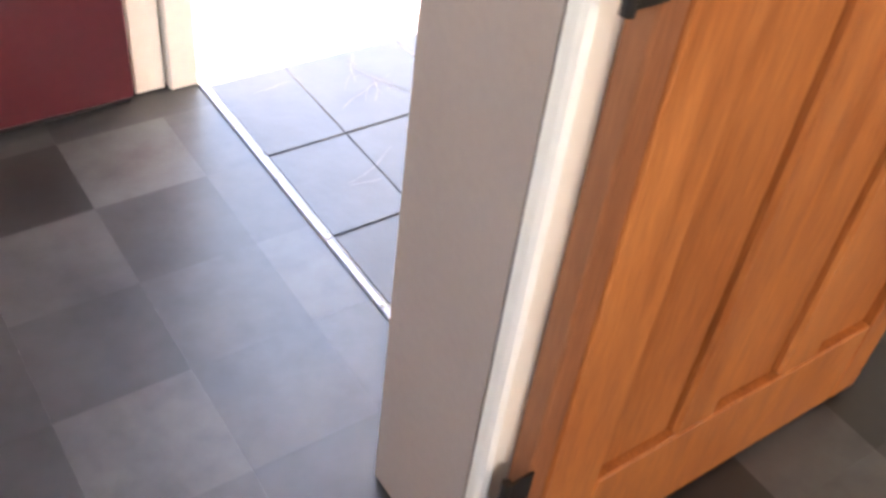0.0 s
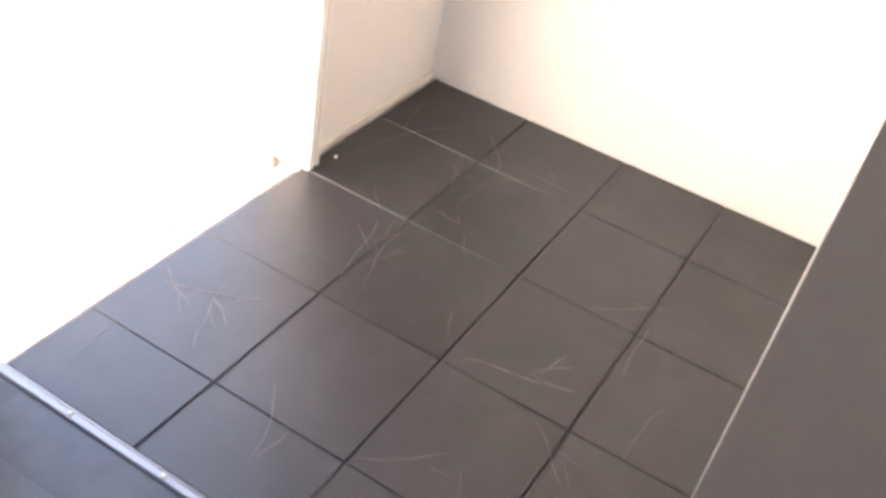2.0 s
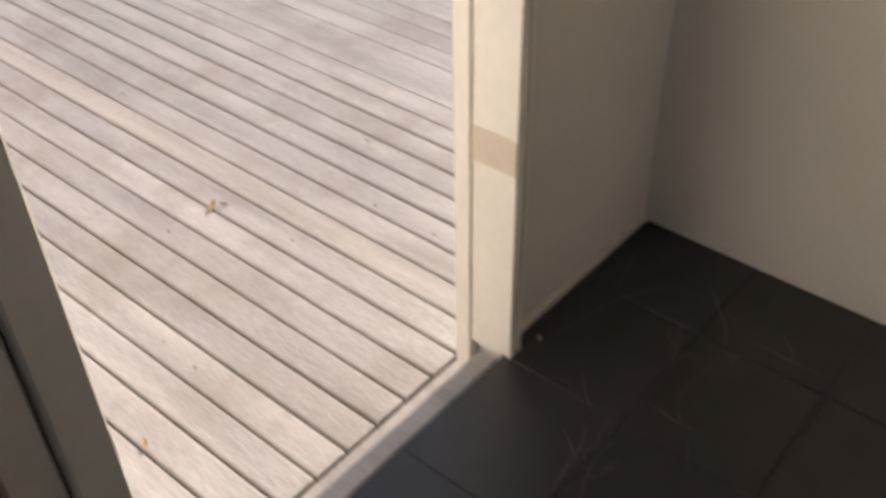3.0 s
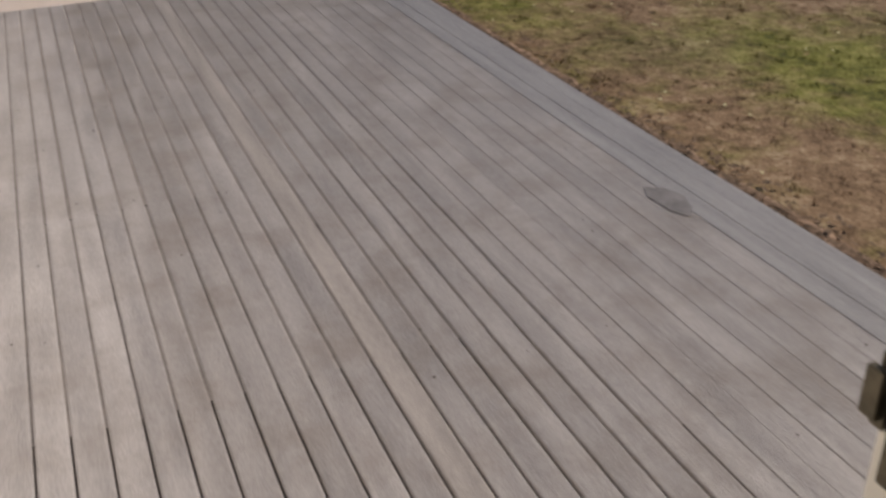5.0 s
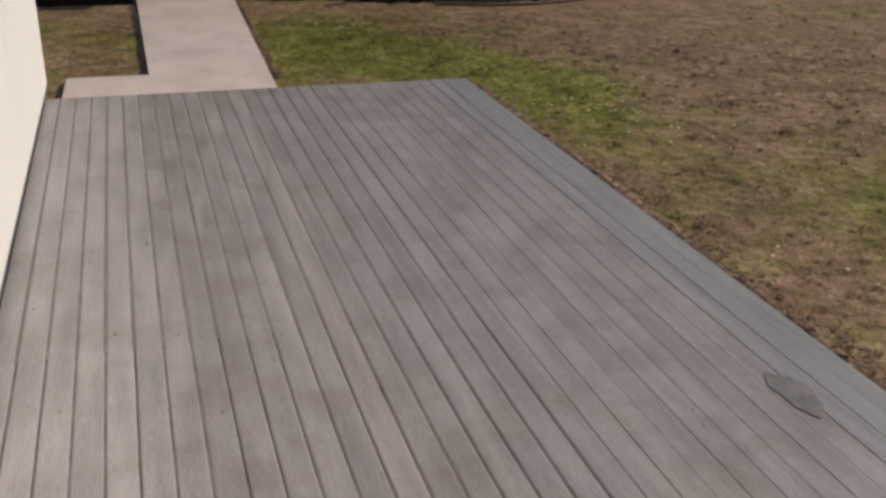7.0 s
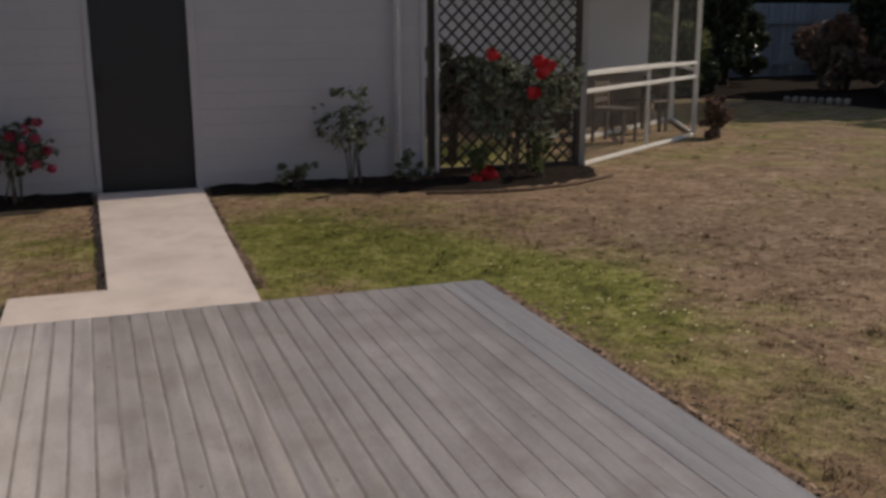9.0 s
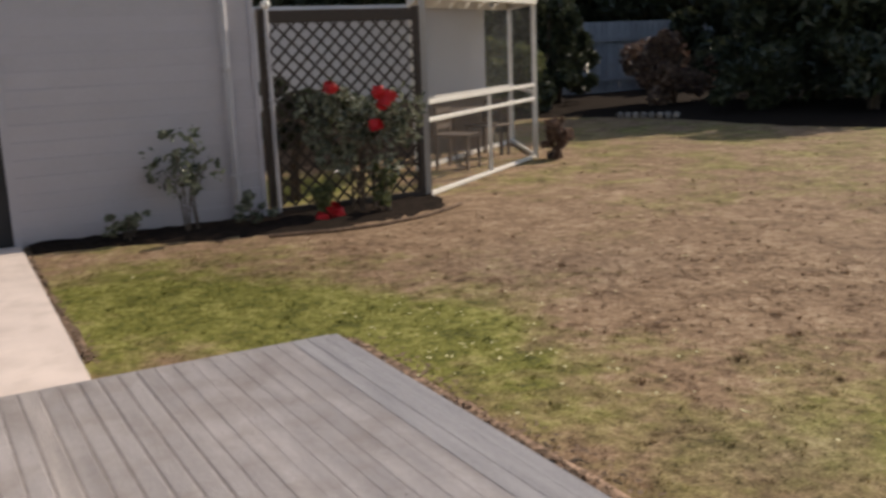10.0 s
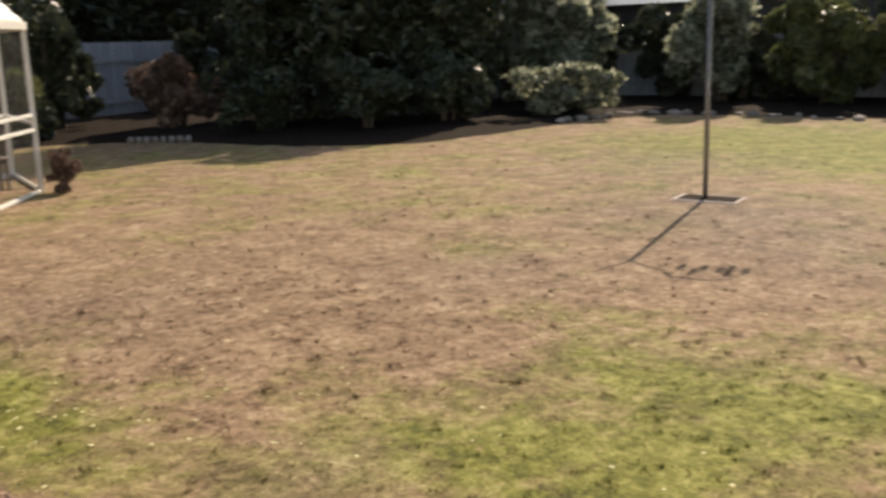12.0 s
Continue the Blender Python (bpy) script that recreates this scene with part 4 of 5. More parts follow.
c1 = A + U * 1.1 + V * 1.3
garden_chair(c1.x, c1.y, 2.2)
c1 = A + U * 2.2 + V * 1.6
garden_chair(c1.x, c1.y, 0.4)
c1 = A + U * 1.7 + V * 2.1
tb = holder("garden_table", (c1.x, c1.y, ZL), "low weathered timber table inside the enclosure", "table")
part("tabletop", boxes((c1.x - 0.45, c1.x + 0.45, c1.y - 0.3, c1.y + 0.3, 0.55, 0.585), bevel=0.005), M_CLAY, tb)
for sx in (-0.4, 0.36):
    for sy in (-0.25, 0.21):
        part("leg", boxes((c1.x + sx, c1.x + sx + 0.04, c1.y + sy, c1.y + sy + 0.04, ZL, 0.55)), M_CLAY, tb)
# ---- concrete path ----
bm = bmesh.new()
outline = [(-1.09, YD + 0.032), (0.262, YD + 0.032), (0.285, 7.2), (0.385, YS - 0.065), (-0.55, YS - 0.065), (-0.54, 7.2), (-1.075, 7.2)]
f = bm.faces.new([bm.verts.new((x, y, -0.05)) for x, y in outline])
g = bmesh.ops.extrude_face_region(bm, geom=[f])
for v in g["geom"]:
    if isinstance(v, bmesh.types.BMVert):
        v.co.z = ZL - 0.06
bmesh.ops.recalc_face_normals(bm, faces=bm.faces)
thing("pavement", bm, M_CONC, "pale pinkish concrete garden path", "path", kind="structure")


# ---- garden bed along the shed ----
def strip_mound(name, pts_front, pts_back, h, mat_, label, category):
    """A low heaped bed between two edge lines."""
    bm = bmesh.new()
    n, mrow = 40, 8
    rng_ = np.random.default_rng(len(pts_front))

    def along(pts, u):
        k_ = min(int(u * (len(pts) - 1)), len(pts) - 2)
        f = u * (len(pts) - 1) - k_
        return Vector(pts[k_]).lerp(Vector(pts[k_ + 1]), f)
    g = []
    for i in range(n + 1):
        a1, b1 = along(pts_front, i / n), along(pts_back, i / n)
        row = []
        for j in range(mrow + 1):
            v = a1.lerp(b1, j / mrow)
            z = ZL - 0.012 + h * min(1, j / 2.5) + (rng_.uniform(-0.012, 0.02) if j else 0)
            row.append(bm.verts.new((v.x + rng_.uniform(-.02, .02), v.y + rng_.uniform(-.02, .02), z)))
        g.append(row)
    for i in range(n):
        for j in range(mrow):
            bm.faces.new((g[i][j], g[i + 1][j], g[i + 1][j + 1], g[i][j + 1]))
    return thing(name, bm, mat_, label, category, kind="structure", smooth=True)


strip_mound("garden_bed", [(0.45, 10.35), (1.2, 10.25), (1.66, 9.98), (2.22, 9.82), (3.03, 9.68), (3.62, 9.75), (4.31, 10.1)],
            [(0.45, YS), (1.2, YS), (1.9, YS), (2.6, YS + .2), (3.3, 10.85), (3.9, 10.85), (4.5, 10.85)], 0.045, M_MULCH, "dark mulched garden bed along the shed", "garden bed")
strip_mound("garden_bed", [(-5.0, 10.2), (-3, 10.2), (-1.6, 10.2), (-0.6, 10.25)], [(-5.0, YS), (-3, YS), (-1.6, YS), (-0.6, YS)], 0.06, M_MULCH, "dark mulched garden bed along the shed", "garden bed")
rng = np.random.default_rng(8)
bmh = bmesh.new()
hose = [(2.3, 9.75), (2.8, 9.62), (3.3, 9.6), (3.8, 9.72), (4.2, 9.93), (4.45, 10.1)]
for a_, b_ in zip(hose, hose[1:]):
    add_tube(bmh, (*a_, ZL + 0.02), (*b_, ZL + 0.02), 0.016, n=8)
thing("edging_hose", bmh, M_SOILEDGE, "brown hose lying along the garden bed edge", "hose")


def flower(bm, p, r, rng_):
    for _ in range(14):
        d_ = Vector(rng_.normal(size=3)).normalized()
        t_ = d_.orthogonal().normalized() * r * 0.6
        b2 = d_.cross(t_)
        c_ = Vector(p) + d_ * r * 0.5
        vs_ = [bm.verts.new(c_ + t_), bm.verts.new(c_ + b2), bm.verts.new(c_ - t_ + d_ * r * 0.3), bm.verts.new(c_ - b2)]
        bm.faces.new(vs_)


def rose(seed, x, y, w, h, leaves, heads, petals, label, stems=6):
    ob = shrub("rose_bush", seed, x, y, w, 0.5, h, leaves, 0.028, M_LEAFROSE, label, "rose bush", "roses along the shed", stems=stems, low=0.25, lumps=26)
    rng_ = np.random.default_rng(seed + 50)
    for hx, hz in heads:
        bm_ = bmesh.new()
        flower(bm_, (hx, y - 0.22, hz), 0.085 if petals is M_RED else 0.055, rng_)
        part("bloom", bm_, petals, ob, "red rose bloom" if petals is M_RED else "dusky pink bloom")
    return ob


rose(21, 3.5, 10.4, 1.35, 1.55, 1800, ((3.14, 1.15), (3.68, 0.98), (3.58, 0.78), (3.74, 1.04), (3.62, 1.08), (2.98, -0.06), (3.14, -0.04), (3.1, 0.02)), M_RED, "tall rose bush with red blooms before the lattice", 9)
rose(32, 1.8, 10.5, 0.8, 1.0, 300, (), M_RED, "thin leggy rose bush by the shed wall", 5)
rose(23, -1.2, 10.45, 0.75, 0.85, 700, ((-1.12, 0.45), (-1.02, 0.3), (-1.2, 0.55), (-1.3, 0.38), (-1.0, 0.52), (-0.92, 0.42), (-1.08, 0.6), (-0.98, 0.66), (-1.14, 0.34), (-0.9, 0.26)), M_PINK, "bushy rose with dusky pink blooms", 6)
shrub("low_plant", 24, 1.25, 10.45, 0.5, 0.35, 0.3, 350, 0.02, M_LEAFROSE, "low silver leaved bed plant", "plant", "low bed plants", low=0.02)
shrub("low_plant", 25, 2.35, 10.4, 0.5, 0.35, 0.32, 300, 0.02, M_LEAFROSE, "low silver leaved bed plant", "plant", "low bed plants", low=0.02)
shrub("low_plant", 26, 3.0, 10.25, 0.35, 0.3, 0.4, 260, 0.025, M_LEAFMID, "low green bed plant under the lattice", "plant", "low bed plants", low=0.02)
shrub("low_plant", 27, 3.65, 10.2, 0.3, 0.3, 0.55, 260, 0.025, M_LEAFMID, "low green bed plant under the lattice", "plant", "low bed plants", low=0.02)
shrub("low_plant", 29, 7.36, 12.5, 0.5, 0.45, 0.6, 2600, 0.025, M_LEAFRUST, "dense brown clump at the enclosure corner", "plant", low=0.0, lumps=30)
# Leaf mass added for the dark block of shade behind the lattice.
shrub("bush", 28, 3.2, 11.6, 1.3, 0.7, 1.35, 4500, 0.035, M_LEAFDARK, "dark leaf mass standing in for shade behind the lattice", "bush", low=0.55, lumps=10)

# ---- leaf litter along the deck edge and path ----
rngl = np.random.default_rng(77)
n = 2600
t_ = rngl.uniform(0, 1, n)
lx = XE + 0.04 + np.abs(rngl.normal(0, 0.05, n))
ly = 0.3 + t_ * 6.2
m_ = n // 4
lx[:m_] = 0.3 + np.abs(rngl.normal(0, 0.04, m_))
ly[:m_] = 7.0 + t_[:m_] * 3.3
lx[m_ * 3:] = XE + 0.05 + rngl.uniform(0, 0.25, n - 3 * m_)
vs, fs = [], []
for i in range(n):
    s = rngl.uniform(0.006, 0.02)
    a = rngl.uniform(0, 6.28)
    z = ZL + rngl.uniform(0.003, 0.02) + (0.045 if XE < lx[i] < XE + 0.12 else 0.01 if lx[i] > XE else 0.0)
    for q in range(4):
        r_ = s * (1.4 if q % 2 == 0 else 0.7)
        vs.append((lx[i] + r_ * math.cos(a + q * 1.5708), ly[i] + r_ * math.sin(a + q * 1.5708), z + rngl.uniform(0, 0.008)))
    fs.append((4 * i, 4 * i + 1, 4 * i + 2, 4 * i + 3))
me = bpy.data.meshes.new("leaf_litter")
me.from_pydata(vs, [], fs)
me.materials.append(M_SOILEDGE)
tagged(new("leaf_litter", me), "brown leaf litter along the deck edge", "leaf litter", kind="stuff")
strip_mound("soil_edge", [(XE + 0.24, 0.3), (XE + 0.18, 3.0), (XE + 0.2, 6.5)], [(XE + 0.006, 0.3), (XE + 0.006, 3.0), (XE + 0.006, 6.5)], 0.05, M_SOILPINK, "bare reddish soil along the deck edge", "soil")
strip_mound("soil_edge", [(0.2, 7.2), (0.25, 8.4), (0.31, 9.5), (0.34, 10.2)], [(0.36, 7.1), (0.37, 8.4), (0.4, 9.5), (0.43, 10.3)], 0.022, M_SOILEDGE, "dry brown soil along the path edge", "soil")
strip_mound("soil_edge", [(-0.6, 7.28), (-0.6, 8.4), (-0.62, 9.4), (-0.62, 10.3)], [(-0.5, 7.28), (-0.5, 8.4), (-0.5, 9.4), (-0.5, 10.3)], 0.02, M_SOILPINK, "dry brown soil along the path edge", "soil")
rngp = np.random.default_rng(31)
vs, fs = [], []
for i in range(160):
    x, y = rngp.normal(2.3, 0.5) if i % 2 else rngp.uniform(1.7, 6.0), rngp.normal(6.0, 0.6) if i % 2 else rngp.uniform(2.5, 8.0)
    if x < XE + 0.1:
        continue
    s_ = rngp.uniform(0.006, 0.013)
    k_ = len(vs)
    for q in range(6):
        vs.append((x + s_ * math.cos(q * 1.047), y + s_ * math.sin(q * 1.047), ZL + 0.016 + 0.004 * (q % 2)))
    fs.append(tuple(range(k_, k_ + 6)))
me = bpy.data.meshes.new("lawn_daisies")
me.from_pydata(vs, [], fs)
me.materials.append(M_YELLOW)
tagged(new("lawn_daisies", me), "tiny pale daisies scattered in the lawn", "daisies", kind="stuff")
rngc = np.random.default_rng(57)
bm = bmesh.new()
for i in range(240):
    y = rngc.uniform(0.4, 6.3)
    if math.sin(y * 2.7) + 0.6 * math.sin(y * 7.1 + 1) < rngc.uniform(-1.2, 0.7):
        continue
    s_ = rngc.uniform(0.008, 0.028)
    m4 = Matrix.Translation((XE + 0.012 + abs(rngc.normal(0, 0.035)), y, ZL + 0.046)) @ Matrix.Rotation(rngc.uniform(0, 6), 4, "Z") @ Matrix.Diagonal((s_ * 1.1, s_ * rngc.uniform(0.8, 2.0), s_ * rngc.uniform(0.6, 1.3), 1))
    g_ = bmesh.ops.create_icosphere(bm, subdivisions=1, radius=1.0)
    for v in g_["verts"]:
        v.co = m4 @ (v.co * rngc.uniform(0.7, 1.2))
thing("soil_clods", bm, M_MULCH, "dark soil clods and debris along the deck edge", "soil", kind="stuff")
# clods, dry leaves and small daisies on the lawn
for i, (x, y, s, m) in enumerate(((3.2, 5.77, 0.07, M_SOILEDGE), (4.65, 6.75, 0.08, M_SOILEDGE), (11.2, 8.12, 0.1, M_SOILEDGE), (2.13, 5.77, 0.05, M_YELLOW), (2.1, 6.1, 0.05, M_YELLOW), (2.2, 5.9, 0.04, M_YELLOW), (0.95, 8.9, 0.06, M_YELLOW), (4.5, 6.95, 0.05, M_YELLOW), (4.95, 6.6, 0.06, M_SOILEDGE), (5.3, 5.6, 0.06, M_SOILEDGE), (3.0, 3.7, 0.06, M_LEAFDRY), (2.6, 4.55, 0.06, M_YELLOW))):
    thing("fallen_leaf", dry_leaf(x, y, ZL + 0.012, s, i * 1.3), m, "small pale yellow flower head in the lawn" if m is M_YELLOW else "dark curled leaf lying on the lawn", "leaf", "leaves on the lawn")

# ---- clothesline pole ----
line = holder("clothesline", (9.99, 4.945, ZL), "grey metal clothesline pole in a paved square", "clothesline")
bm = bmesh.new()
add_tube(bm, (9.99, 4.945, ZL - 0.05), (9.99, 4.945, 2.14), 0.027, n=14)
part("pole", bm, M_POLE, line, smooth=True)
# Arms, pegs and lines lie out of view, placed to cast the lawn shadow.
for ends in (((9.82, 4.62), (9.64, 4.47), (9.66, 4.2), (9.78, 4.05)), ((9.8, 5.0), (9.58, 5.05))):
    bm = bmesh.new()
    pts = [(9.99, 4.945, 2.12), *((x, y, 2.12) for x, y in ends)]
    for p, q in zip(pts, pts[1:]):
        add_tube(bm, p, q, 0.014, n=8)
    part("arm", bm, M_POLE, line)
for k, (x, y, z) in enumerate(((9.9, 4.5, 2.05), (9.83, 4.38, 2.06), (9.98, 4.34, 2.08), (9.92, 4.2, 2.04), (10.05, 4.15, 2.07), (9.86, 4.12, 2.06), (9.98, 4.02, 2.05))):
    part("peg", boxes((x - 0.03, x + 0.03, y - 0.025, y + 0.025, z - 0.04, z + 0.075), bevel=0.004), M_CLAY, line)
bm = bmesh.new()
for a_, b_ in (((9.64, 4.47, 2.12), (10.05, 4.15, 2.12)), ((9.66, 4.2, 2.12), (9.98, 4.34, 2.12)), ((9.78, 4.05, 2.12), (9.98, 4.02, 2.12))):
    add_tube(bm, a_, b_, 0.004, n=6)
part("line", bm, M_WHITEMETAL, line)
pad = structure("paving_square", M_CONC, (9.78, 10.2, 4.55, 5.25, ZL - 0.05, ZL + 0.012), label="pale worn concrete square in the lawn", category="paving")
thing("soil_hollow", boxes((9.82, 10.15, 4.58, 5.21, ZL - 0.02, ZL + 0.018)), M_MULCH, "dark soil round the clothesline foot", "soil")

# ---- garden edge: beds, stones, shrubs, fence, neighbours ----
# Bed reaches the trees' shade edge; its dark mulch also stands for that shade.
strip_mound("garden_bed", [(8.5, 18.6), (11.2, 18.0), (12.5, 16.2), (12.4, 13.8), (12.55, 12.3), (13.6, 11.1), (16.3, 10.6), (18.6, 10.5), (20.5, 9.6), (20.9, 7.5), (20.4, 4.9), (18.0, -6)],
            [(8.5, 24), (12, 24), (16, 24), (20, 22), (23, 19), (25, 16), (26, 14), (26, 12), (26, 8), (26, 5), (26, 1), (26, -6)], 0.1, M_MULCH, "dark leafy garden bed along the fence, spread over tree shade", "garden bed")
bms = bmesh.new()
bmesh.ops.create_icosphere(bms, subdivisions=1, radius=0.5)
for v in bms.verts:
    v.co *= random.uniform(0.8, 1.15)
stone_me = mesh_of("edging_stone", bms, M_STONE)
for i in range(58):
    u = i / 57
    pts = [(11.9, 17.25), (12.6, 16.1), (12.85, 13.9), (13.6, 12.6), (14.6, 11.2), (17.4, 10.7), (19.2, 10.6), (20.7, 10.1), (21.0, 8.0), (20.3, 5.2)]
    k_ = min(int(u * 9), 8)
    f = u * 9 - k_
    x, y = [a + (b - a) * f for a, b in zip(pts[k_], pts[k_ + 1])]
    if u < 0.6:
        continue
    ob = new("edging_stone", stone_me)
    ob.location, ob.scale, ob.rotation_euler = (x + random.uniform(-.12, .12), y + random.uniform(-.15, .15), ZL + 0.03), (random.uniform(0.15, 0.45), random.uniform(0.12, 0.3), random.uniform(0.08, 0.2)), (0, 0, random.uniform(0, 3))
    tagged(ob, "rough pale stone edging the garden bed", "stone", "edging stones")
for i in range(8):
    ob = new("edging_stone", stone_me)
    ob.location, ob.scale, ob.rotation_euler = (12.06 + i * 0.09, 16.86 - i * 0.13, ZL + 0.06), (0.16, 0.14, 0.16), (0, 0, i)
    tagged(ob, "small pale stone edging the garden bed", "stone", "edging stones")

SHRUBS = (
    ("shrub", 101, 14.6, 15.6, 2.6, 1.8, 1.5, 4500, 0.07, M_LEAFDARK, "dark low shrub in the shade of the trees", "shrub"),
    ("shrub", 102, 15.6, 13.9, 2.6, 2.0, 1.7, 5000, 0.07, M_LEAFDARK, "dark low shrub in the shade of the trees", "shrub"),
    ("shrub", 103, 17.3, 12.9, 2.4, 2.0, 1.5, 4500, 0.07, M_LEAFDARK, "dark low shrub in the shade of the trees", "shrub"),
    ("shrub", 104, 16.4, 17.4, 2.8, 2.0, 1.9, 4500, 0.07, M_LEAFDARK, "dark low shrub in the shade of the trees", "shrub"),
    ("shrub", 105, 19.8, 11.7, 2.2, 3.2, 1.3, 4500, 0.07, M_LEAFPALE, "low shrub with pale glossy leaves", "shrub"),
    ("tree", 40, 10.6, 20.0, 4.6, 2.6, 5.6, 16000, 0.08, M_LEAFDARK, "dark leafy tree behind the lawn", "tree"),
    ("shrub", 41, 14.7, 18.3, 2.3, 1.5, 1.75, 3500, 0.06, M_LEAFRUST, "rusty leaved shrub in the garden bed", "shrub"),
    ("shrub", 55, 12.0, 19.3, 2.0, 1.6, 2.8, 4500, 0.07, M_LEAFDARK, "upright dark green shrub in the garden bed", "shrub"),
    # Next two shrubs are added to darken ground and fence that render too bright.
    ("shrub", 56, 13.0, 20.4, 3.0, 1.6, 1.9, 5000, 0.07, M_LEAFDARK, "dark low shrub added to darken the garden bed", "shrub"),
    ("shrub", 57, 11.0, 18.9, 2.4, 1.3, 1.1, 3500, 0.06, M_LEAFDARK, "dark low shrub added to darken the garden bed", "shrub"),
    ("tree", 42, 17.2, 16.4, 5.0, 4.4, 6.2, 26000, 0.085, M_LEAFDARK, "large dark dense tree shading the lawn", "tree"),
    ("tree", 43, 19.0, 14.2, 4.0, 3.6, 5.8, 20000, 0.085, M_LEAFDARK, "dark dense tree shading the lawn", "tree"),
    ("shrub", 44, 22.8, 14.6, 3.2, 3.0, 4.4, 10000, 0.095, M_LEAFPALE, "tall shrub with pale glossy leaves", "shrub"),
    ("shrub", 45, 23.2, 12.8, 3.0, 2.6, 3.4, 9000, 0.095, M_LEAFPALE, "shrub with pale glossy leaves", "shrub"),
    ("shrub", 46, 22.0, 12.2, 2.2, 1.8, 1.5, 4000, 0.08, M_LEAFPALE, "low shrub with pale glossy leaves", "shrub"),
    ("shrub", 47, 24.2, 9.2, 2.8, 2.6, 3.5, 9000, 0.09, M_LEAFPALE, "rounded shrub with pale leaf tips", "shrub"),
    ("shrub", 48, 24.0, 6.6, 3.0, 3.0, 3.0, 9000, 0.085, M_LEAFMID, "rounded olive green shrub", "shrub"),
    ("shrub", 49, 23.6, 4.2, 3.0, 3.2, 3.0, 9000, 0.085, M_LEAFMID, "rounded olive green shrub", "shrub"),
    ("shrub", 51, 23.0, 1.2, 3.2, 3.6, 3.2, 7000, 0.09, M_LEAFDARK, "dark green shrub by the fence", "shrub"),
    ("tree", 52, 7.0, 21.0, 4.4, 2.8, 5.6, 14000, 0.085, M_LEAFDARK, "dark leafy tree behind the enclosure", "tree"),
    ("shrub", 53, 9.0, 16.4, 1.7, 1.4, 1.7, 4000, 0.05, M_LEAFMID, "grey green shrub behind the enclosure", "shrub"),
    ("tree", 65, 11.0, 24.6, 5.0, 3.0, 7.4, 14000, 0.12, M_LEAFDARK, "tall dark tree beyond the fence", "tree"),
    ("tree", 66, 17.4, 25.0, 5.0, 3.0, 6.6, 14000, 0.12, M_LEAFDARK, "tall dark tree beyond the fence", "tree"),
    ("tree", 60, 14.5, 25.5, 7.0, 4.0, 8.0, 20000, 0.14, M_LEAFDARK, "tall dark tree beyond the fence", "tree"),
    ("tree", 61, 21.5, 25.0, 8.0, 4.5, 8.5, 24000, 0.14, M_LEAFDARK, "tall dark tree beyond the fence", "tree"),
    ("tree", 62, 29.5, 18.5, 5.0, 7.0, 8.5, 22000, 0.14, M_LEAFDARK, "tall dark tree beyond the fence", "tree"),
    ("tree", 64, 6.5, 26.0, 7.0, 4.0, 8.0, 18000, 0.14, M_LEAFDARK, "tall dark tree beyond the fence", "tree"),
)
HEDGE = [("shrub", 70 + i, 25.2 + 0.3 * (i % 2), 0.5 + i * 2.1, 1.8, 2.9, 2.4 + 0.7 * ((i * 5) % 4) / 3, 5000, 0.09, M_LEAFDARK, "dark dense shrub against the fence", "shrub") for i in range(10)]
HEDGE += [("shrub", 90 + i, 15.6 + i * 2.0, 21.6 - 0.3 * (i % 2), 2.8, 1.7, 2.3 + 0.9 * ((i * 3) % 4) / 3, 5000, 0.09, M_LEAFDARK, "dark dense shrub against the fence", "shrub") for i in range(2, 5)]
for nm, seed, x, y, w, dp, h, lv, sz, m, lab, cat in (*SHRUBS, *HEDGE):
    shrub(nm, seed, x, y, w, dp, h, lv, sz, m, lab, cat, "trees along the fence" if cat == "tree" else "shrubs along the fence", stems=7, low=0.0, lumps=100 if h > 5 else 46 if h > 3.2 else 26)

fence = holder("paling_fence", (18, 22, ZL), "faded blue grey paling fence behind the shrubs", "fence")
pal = unit_tile("paling", M_FENCE, 0.04)
for i in range(110):
    piece("paling", pal, fence, (4.0 + i * 0.2, 23.0 - 0.0 * i, 0.9), (0.185, 1.95, 0.02), (radians(90), 0, 0))
for i in range(140):
    piece("paling", pal, fence, (26.0, 23.0 - i * 0.2, 0.9), (0.185, 1.95, 0.02), (radians(90), 0, radians(-90)))
for z in (0.3, 1.35):
    part("rail", boxes((4.0, 26.0, 22.93, 22.975, z, z + 0.09)), M_FENCE, fence)
    part("rail", boxes((25.93, 25.975, -5, 22.9, z, z + 0.09)), M_FENCE, fence)

nb = holder("neighbour_house", (32, 10, ZL), "neighbouring house with a pale roof behind the fence", "house")
part("wall", boxes((29.0, 36.0, 2.0, 15.0, ZL, 2.6)), M_SHEDDOOR, nb)
bm = bmesh.new()
pr = [(28.4, 2.6), (32.5, 4.6), (36.6, 2.6)]
f_ = [bm.verts.new((x, 1.5, z)) for x, z in pr]
g_ = [bm.verts.new((x, 15.5, z)) for x, z in pr]
bm.faces.new(f_)
bm.faces.new(g_[::-1])
for j in range(3):
    bm.faces.new((f_[j], g_[j], g_[(j + 1) % 3], f_[(j + 1) % 3]))
part("roof", bm, M_ROOF, nb)

# ---- floor pieces last: porch slate and room vinyl ----
slate_floor = holder("floor_porch", (-0.4, -0.5, ZI), "dark slate tiled porch floor with open joints", "floor", kind="structure")
st = unit_tile("tile", M_SLATE, 0.006)
ys = [-0.013, -0.297, -0.569, -0.831, YP - 0.02]
xs = [XS + 0.0155, -0.856, -0.56, -0.25, 0.056, XC]
rng = np.random.default_rng(5)
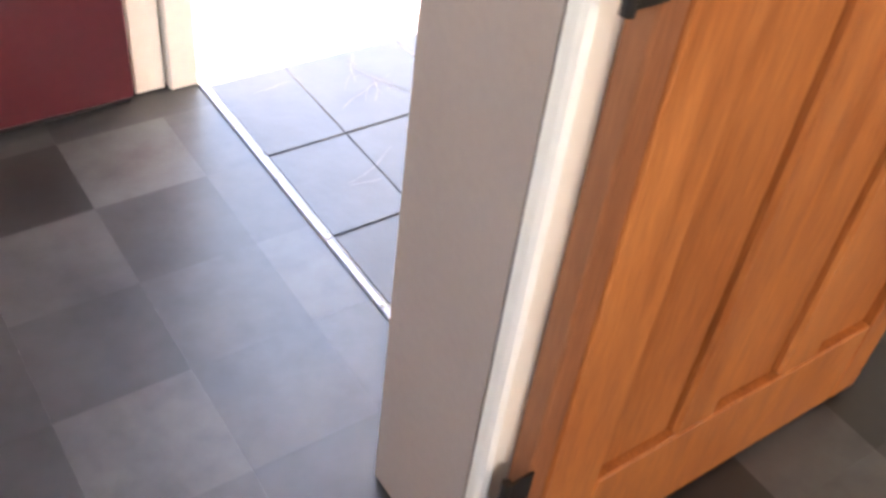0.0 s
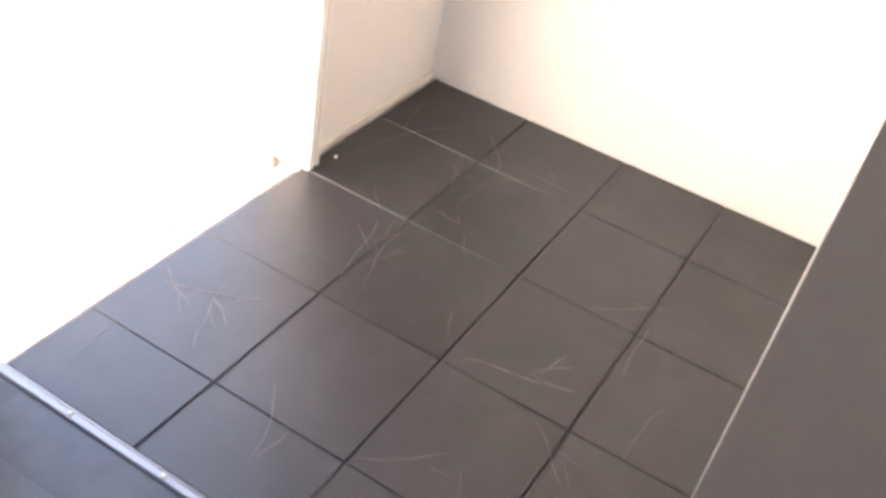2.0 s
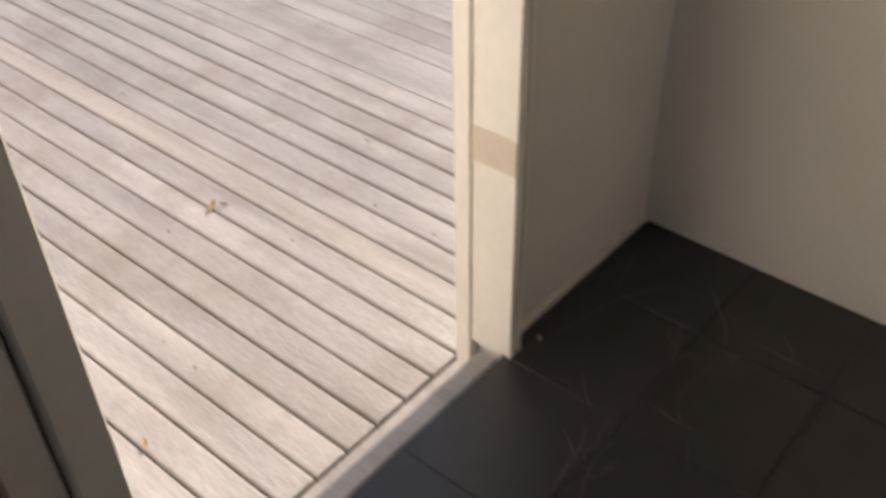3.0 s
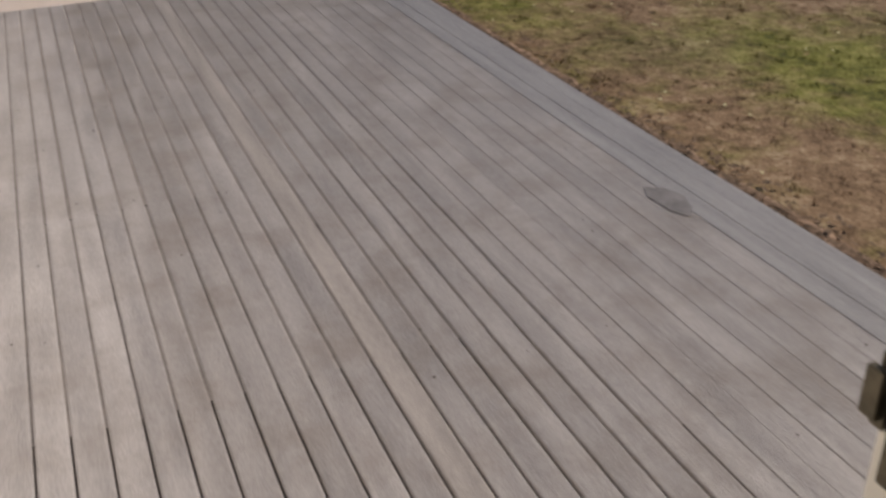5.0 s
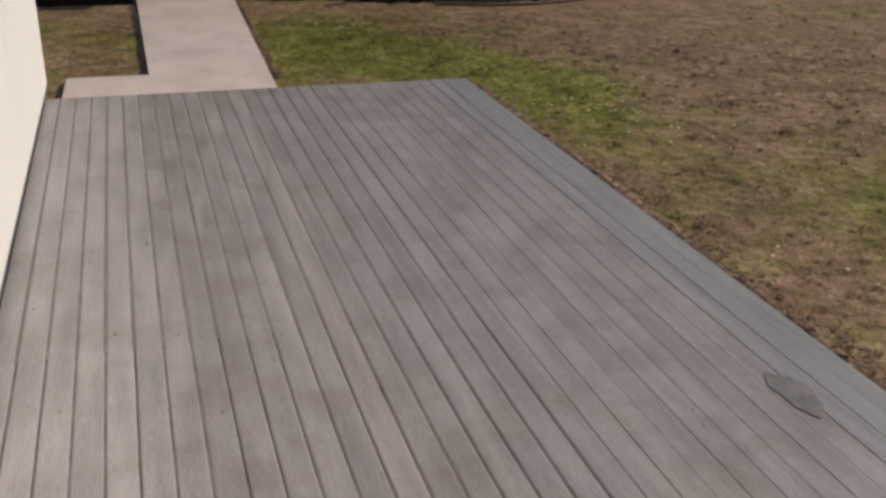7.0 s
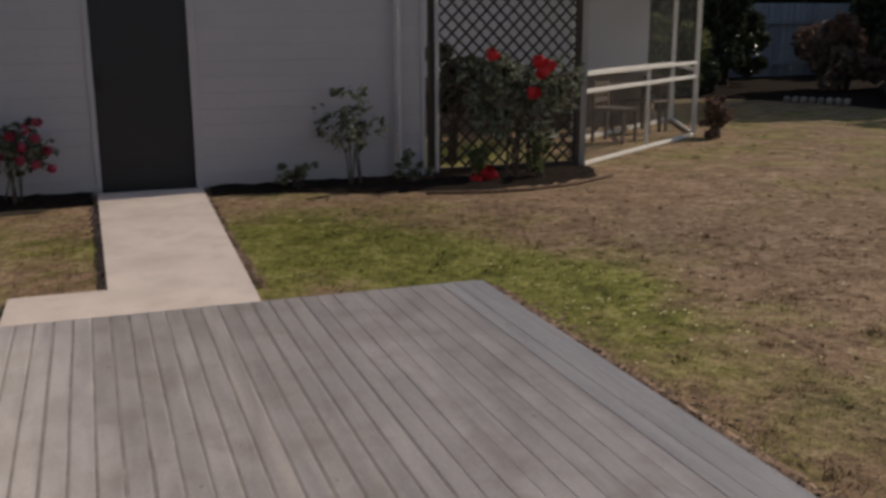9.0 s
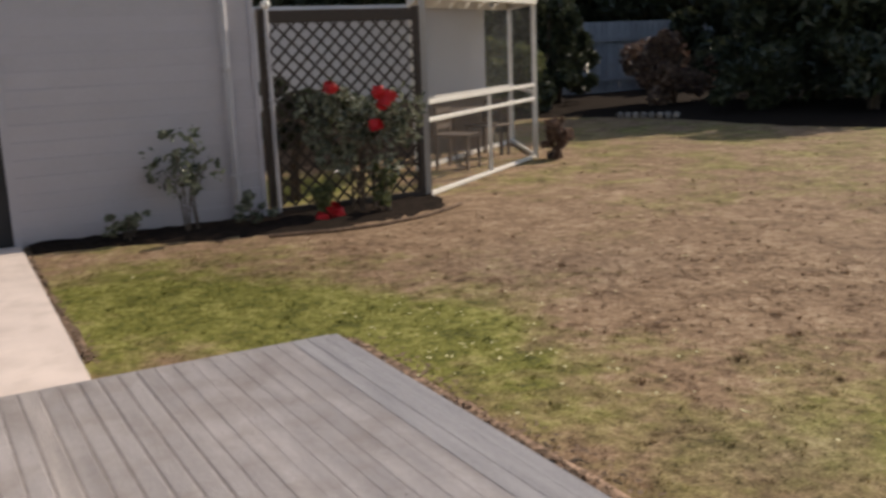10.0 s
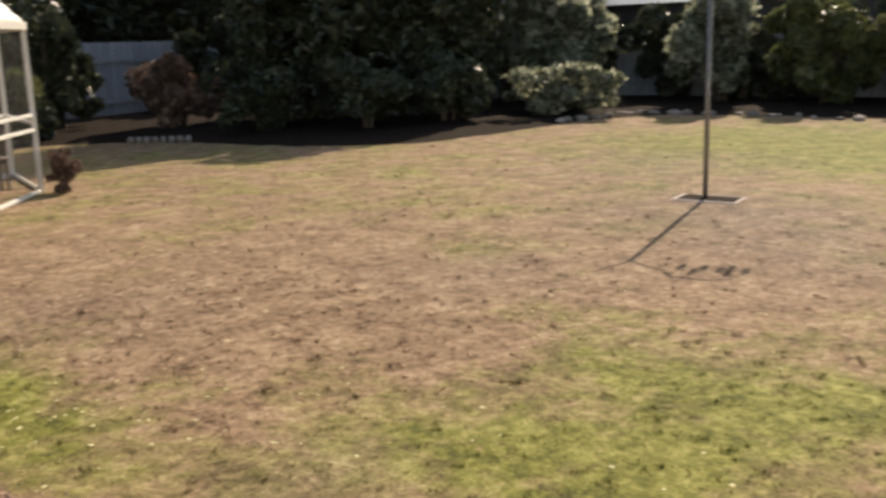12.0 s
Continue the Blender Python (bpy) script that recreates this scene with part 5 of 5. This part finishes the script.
for j in range(4):
    for i in range(5):
        x0, x1, y0, y1 = xs[i], xs[i + 1], ys[j + 1], ys[j]
        piece("tile", st, slate_floor, ((x0 + x1) / 2, (y0 + y1) / 2, ZI - rng.uniform(0.0, 0.0004)), (x1 - x0 - 0.0012, y1 - y0 - 0.0045, 0.008), (rng.uniform(-.0006, .0006), rng.uniform(-.0006, .0006), 0))
# pale veins, thin branching ridges of slate


def vein(x, y, a, ln, w, twigs=2):
    bm = bmesh.new()
    runs = [(x, y, a, ln, w)]
    for _ in range(twigs):
        f = rng.uniform(0.25, 0.7) * ln
        runs.append((x + f * math.cos(a), y + f * math.sin(a), a + rng.choice((-1, 1)) * rng.uniform(0.35, 0.9), ln * rng.uniform(0.25, 0.5), w * 0.7))
    for x_, y_, a_, l_, w_ in runs:
        sides, n_ = [], 9
        for q in range(n_):
            half = w_ * (0.25 + math.sin(math.pi * (q + 0.3) / n_) * rng.uniform(0.5, 1.1))
            sides.append([bm.verts.new((x_ - k_ * half * math.sin(a_), y_ + k_ * half * math.cos(a_), ZI + 0.0006)) for k_ in (-1, 1)])
            a_ += rng.normal(0, 0.13)
            x_, y_ = x_ + l_ / n_ * math.cos(a_), y_ + l_ / n_ * math.sin(a_)
        for p_, q_ in zip(sides, sides[1:]):
            bm.faces.new((p_[0], q_[0], q_[1], p_[1]))
    inside = [v for v in bm.verts if not (XS + 0.03 < v.co.x < XC - 0.01 and YP + 0.01 < v.co.y < -0.016)]
    bmesh.ops.delete(bm, geom=inside, context="VERTS")
    if bm.faces:
        part("vein", bm, M_VEIN, slate_floor)


vein(-0.2, -0.05, -0.15, 0.46, 0.0016, 1)
vein(-0.5, -0.3, 0.12, 0.24, 0.0018, 2)
vein(-0.53, -0.6, -1.15, 0.24, 0.002, 3)
vein(-0.72, -0.06, -1.3, 0.2, 0.002, 3)
for _ in range(26):
    vein(rng.uniform(XS + 0.1, XC - 0.1), rng.uniform(YP + 0.1, -0.06), rng.uniform(0, 6.28), rng.uniform(0.07, 0.2), rng.uniform(0.0007, 0.0016), int(rng.integers(0, 4)))
bm = bmesh.new()
bmesh.ops.create_uvsphere(bm, u_segments=8, v_segments=6, radius=0.006)
bm.transform(Matrix.Translation((-0.165, -0.045, ZI + 0.002)) @ Matrix.Diagonal((1, 0.8, 0.5, 1)))
thing("paint_chip", bm, M_WHITEMETAL, "tiny white paint chip on the slate floor", "paint chip", smooth=True)

lino = holder("floor_room", (-1.9, -1.6, ZI), "grey slate pattern vinyl floor in mixed shades", "floor", kind="structure")
lt = [unit_tile("vinyl_tile", m, 0.0) for m in M_LINO]
TILE = 0.2196
# printed shade of the tiles near the doorway, by column and row: 0 darkest to 3 palest
SHADES = {(1, 0): 1, (2, 0): 2, (0, 1): 2, (1, 1): 3, (2, 1): 0, (3, 1): 2, (0, 2): 2, (1, 2): 1, (2, 2): 2, (3, 2): 1, (0, 3): 3, (1, 3): 2, (2, 3): 1, (3, 3): 1,
          (0, 4): 2, (1, 4): 2, (2, 4): 3, (3, 4): 1, (1, 5): 1, (2, 5): 2, (4, 1): 1, (4, 2): 2}
for j in range(17):
    y1 = -0.08 - (j - 1) * TILE
    y0 = y1 - TILE
    y1 = min(y1, 0.037)
    for i in range(-1, 12):
        x1 = -1.17 + TILE - i * TILE
        x0 = x1 - TILE
        x1 = min(x1, XS - 0.0085) if y1 > YP - 0.1 else x1
        shade = SHADES.get((i, j), int(rng.integers(0, 4)))
        if x1 - x0 < 0.02:
            continue
        piece("vinyl_tile", lt[shade], lino, ((x0 + x1) / 2, (y0 + y1) / 2, ZI - 0.0005), (x1 - x0 - 0.0001, y1 - y0 - 0.0001, 0.007))
for j in range(5):
    for i in range(7):
        x0, y1 = -1.17 + (i + 1) * TILE, -0.08 - (j + 5) * TILE
        piece("vinyl_tile", lt[int(rng.integers(0, 4))], lino, (x0 + TILE / 2, y1 - TILE / 2 - 0.02, ZI - 0.0012), (TILE - 0.0001, TILE - 0.0001, 0.006))
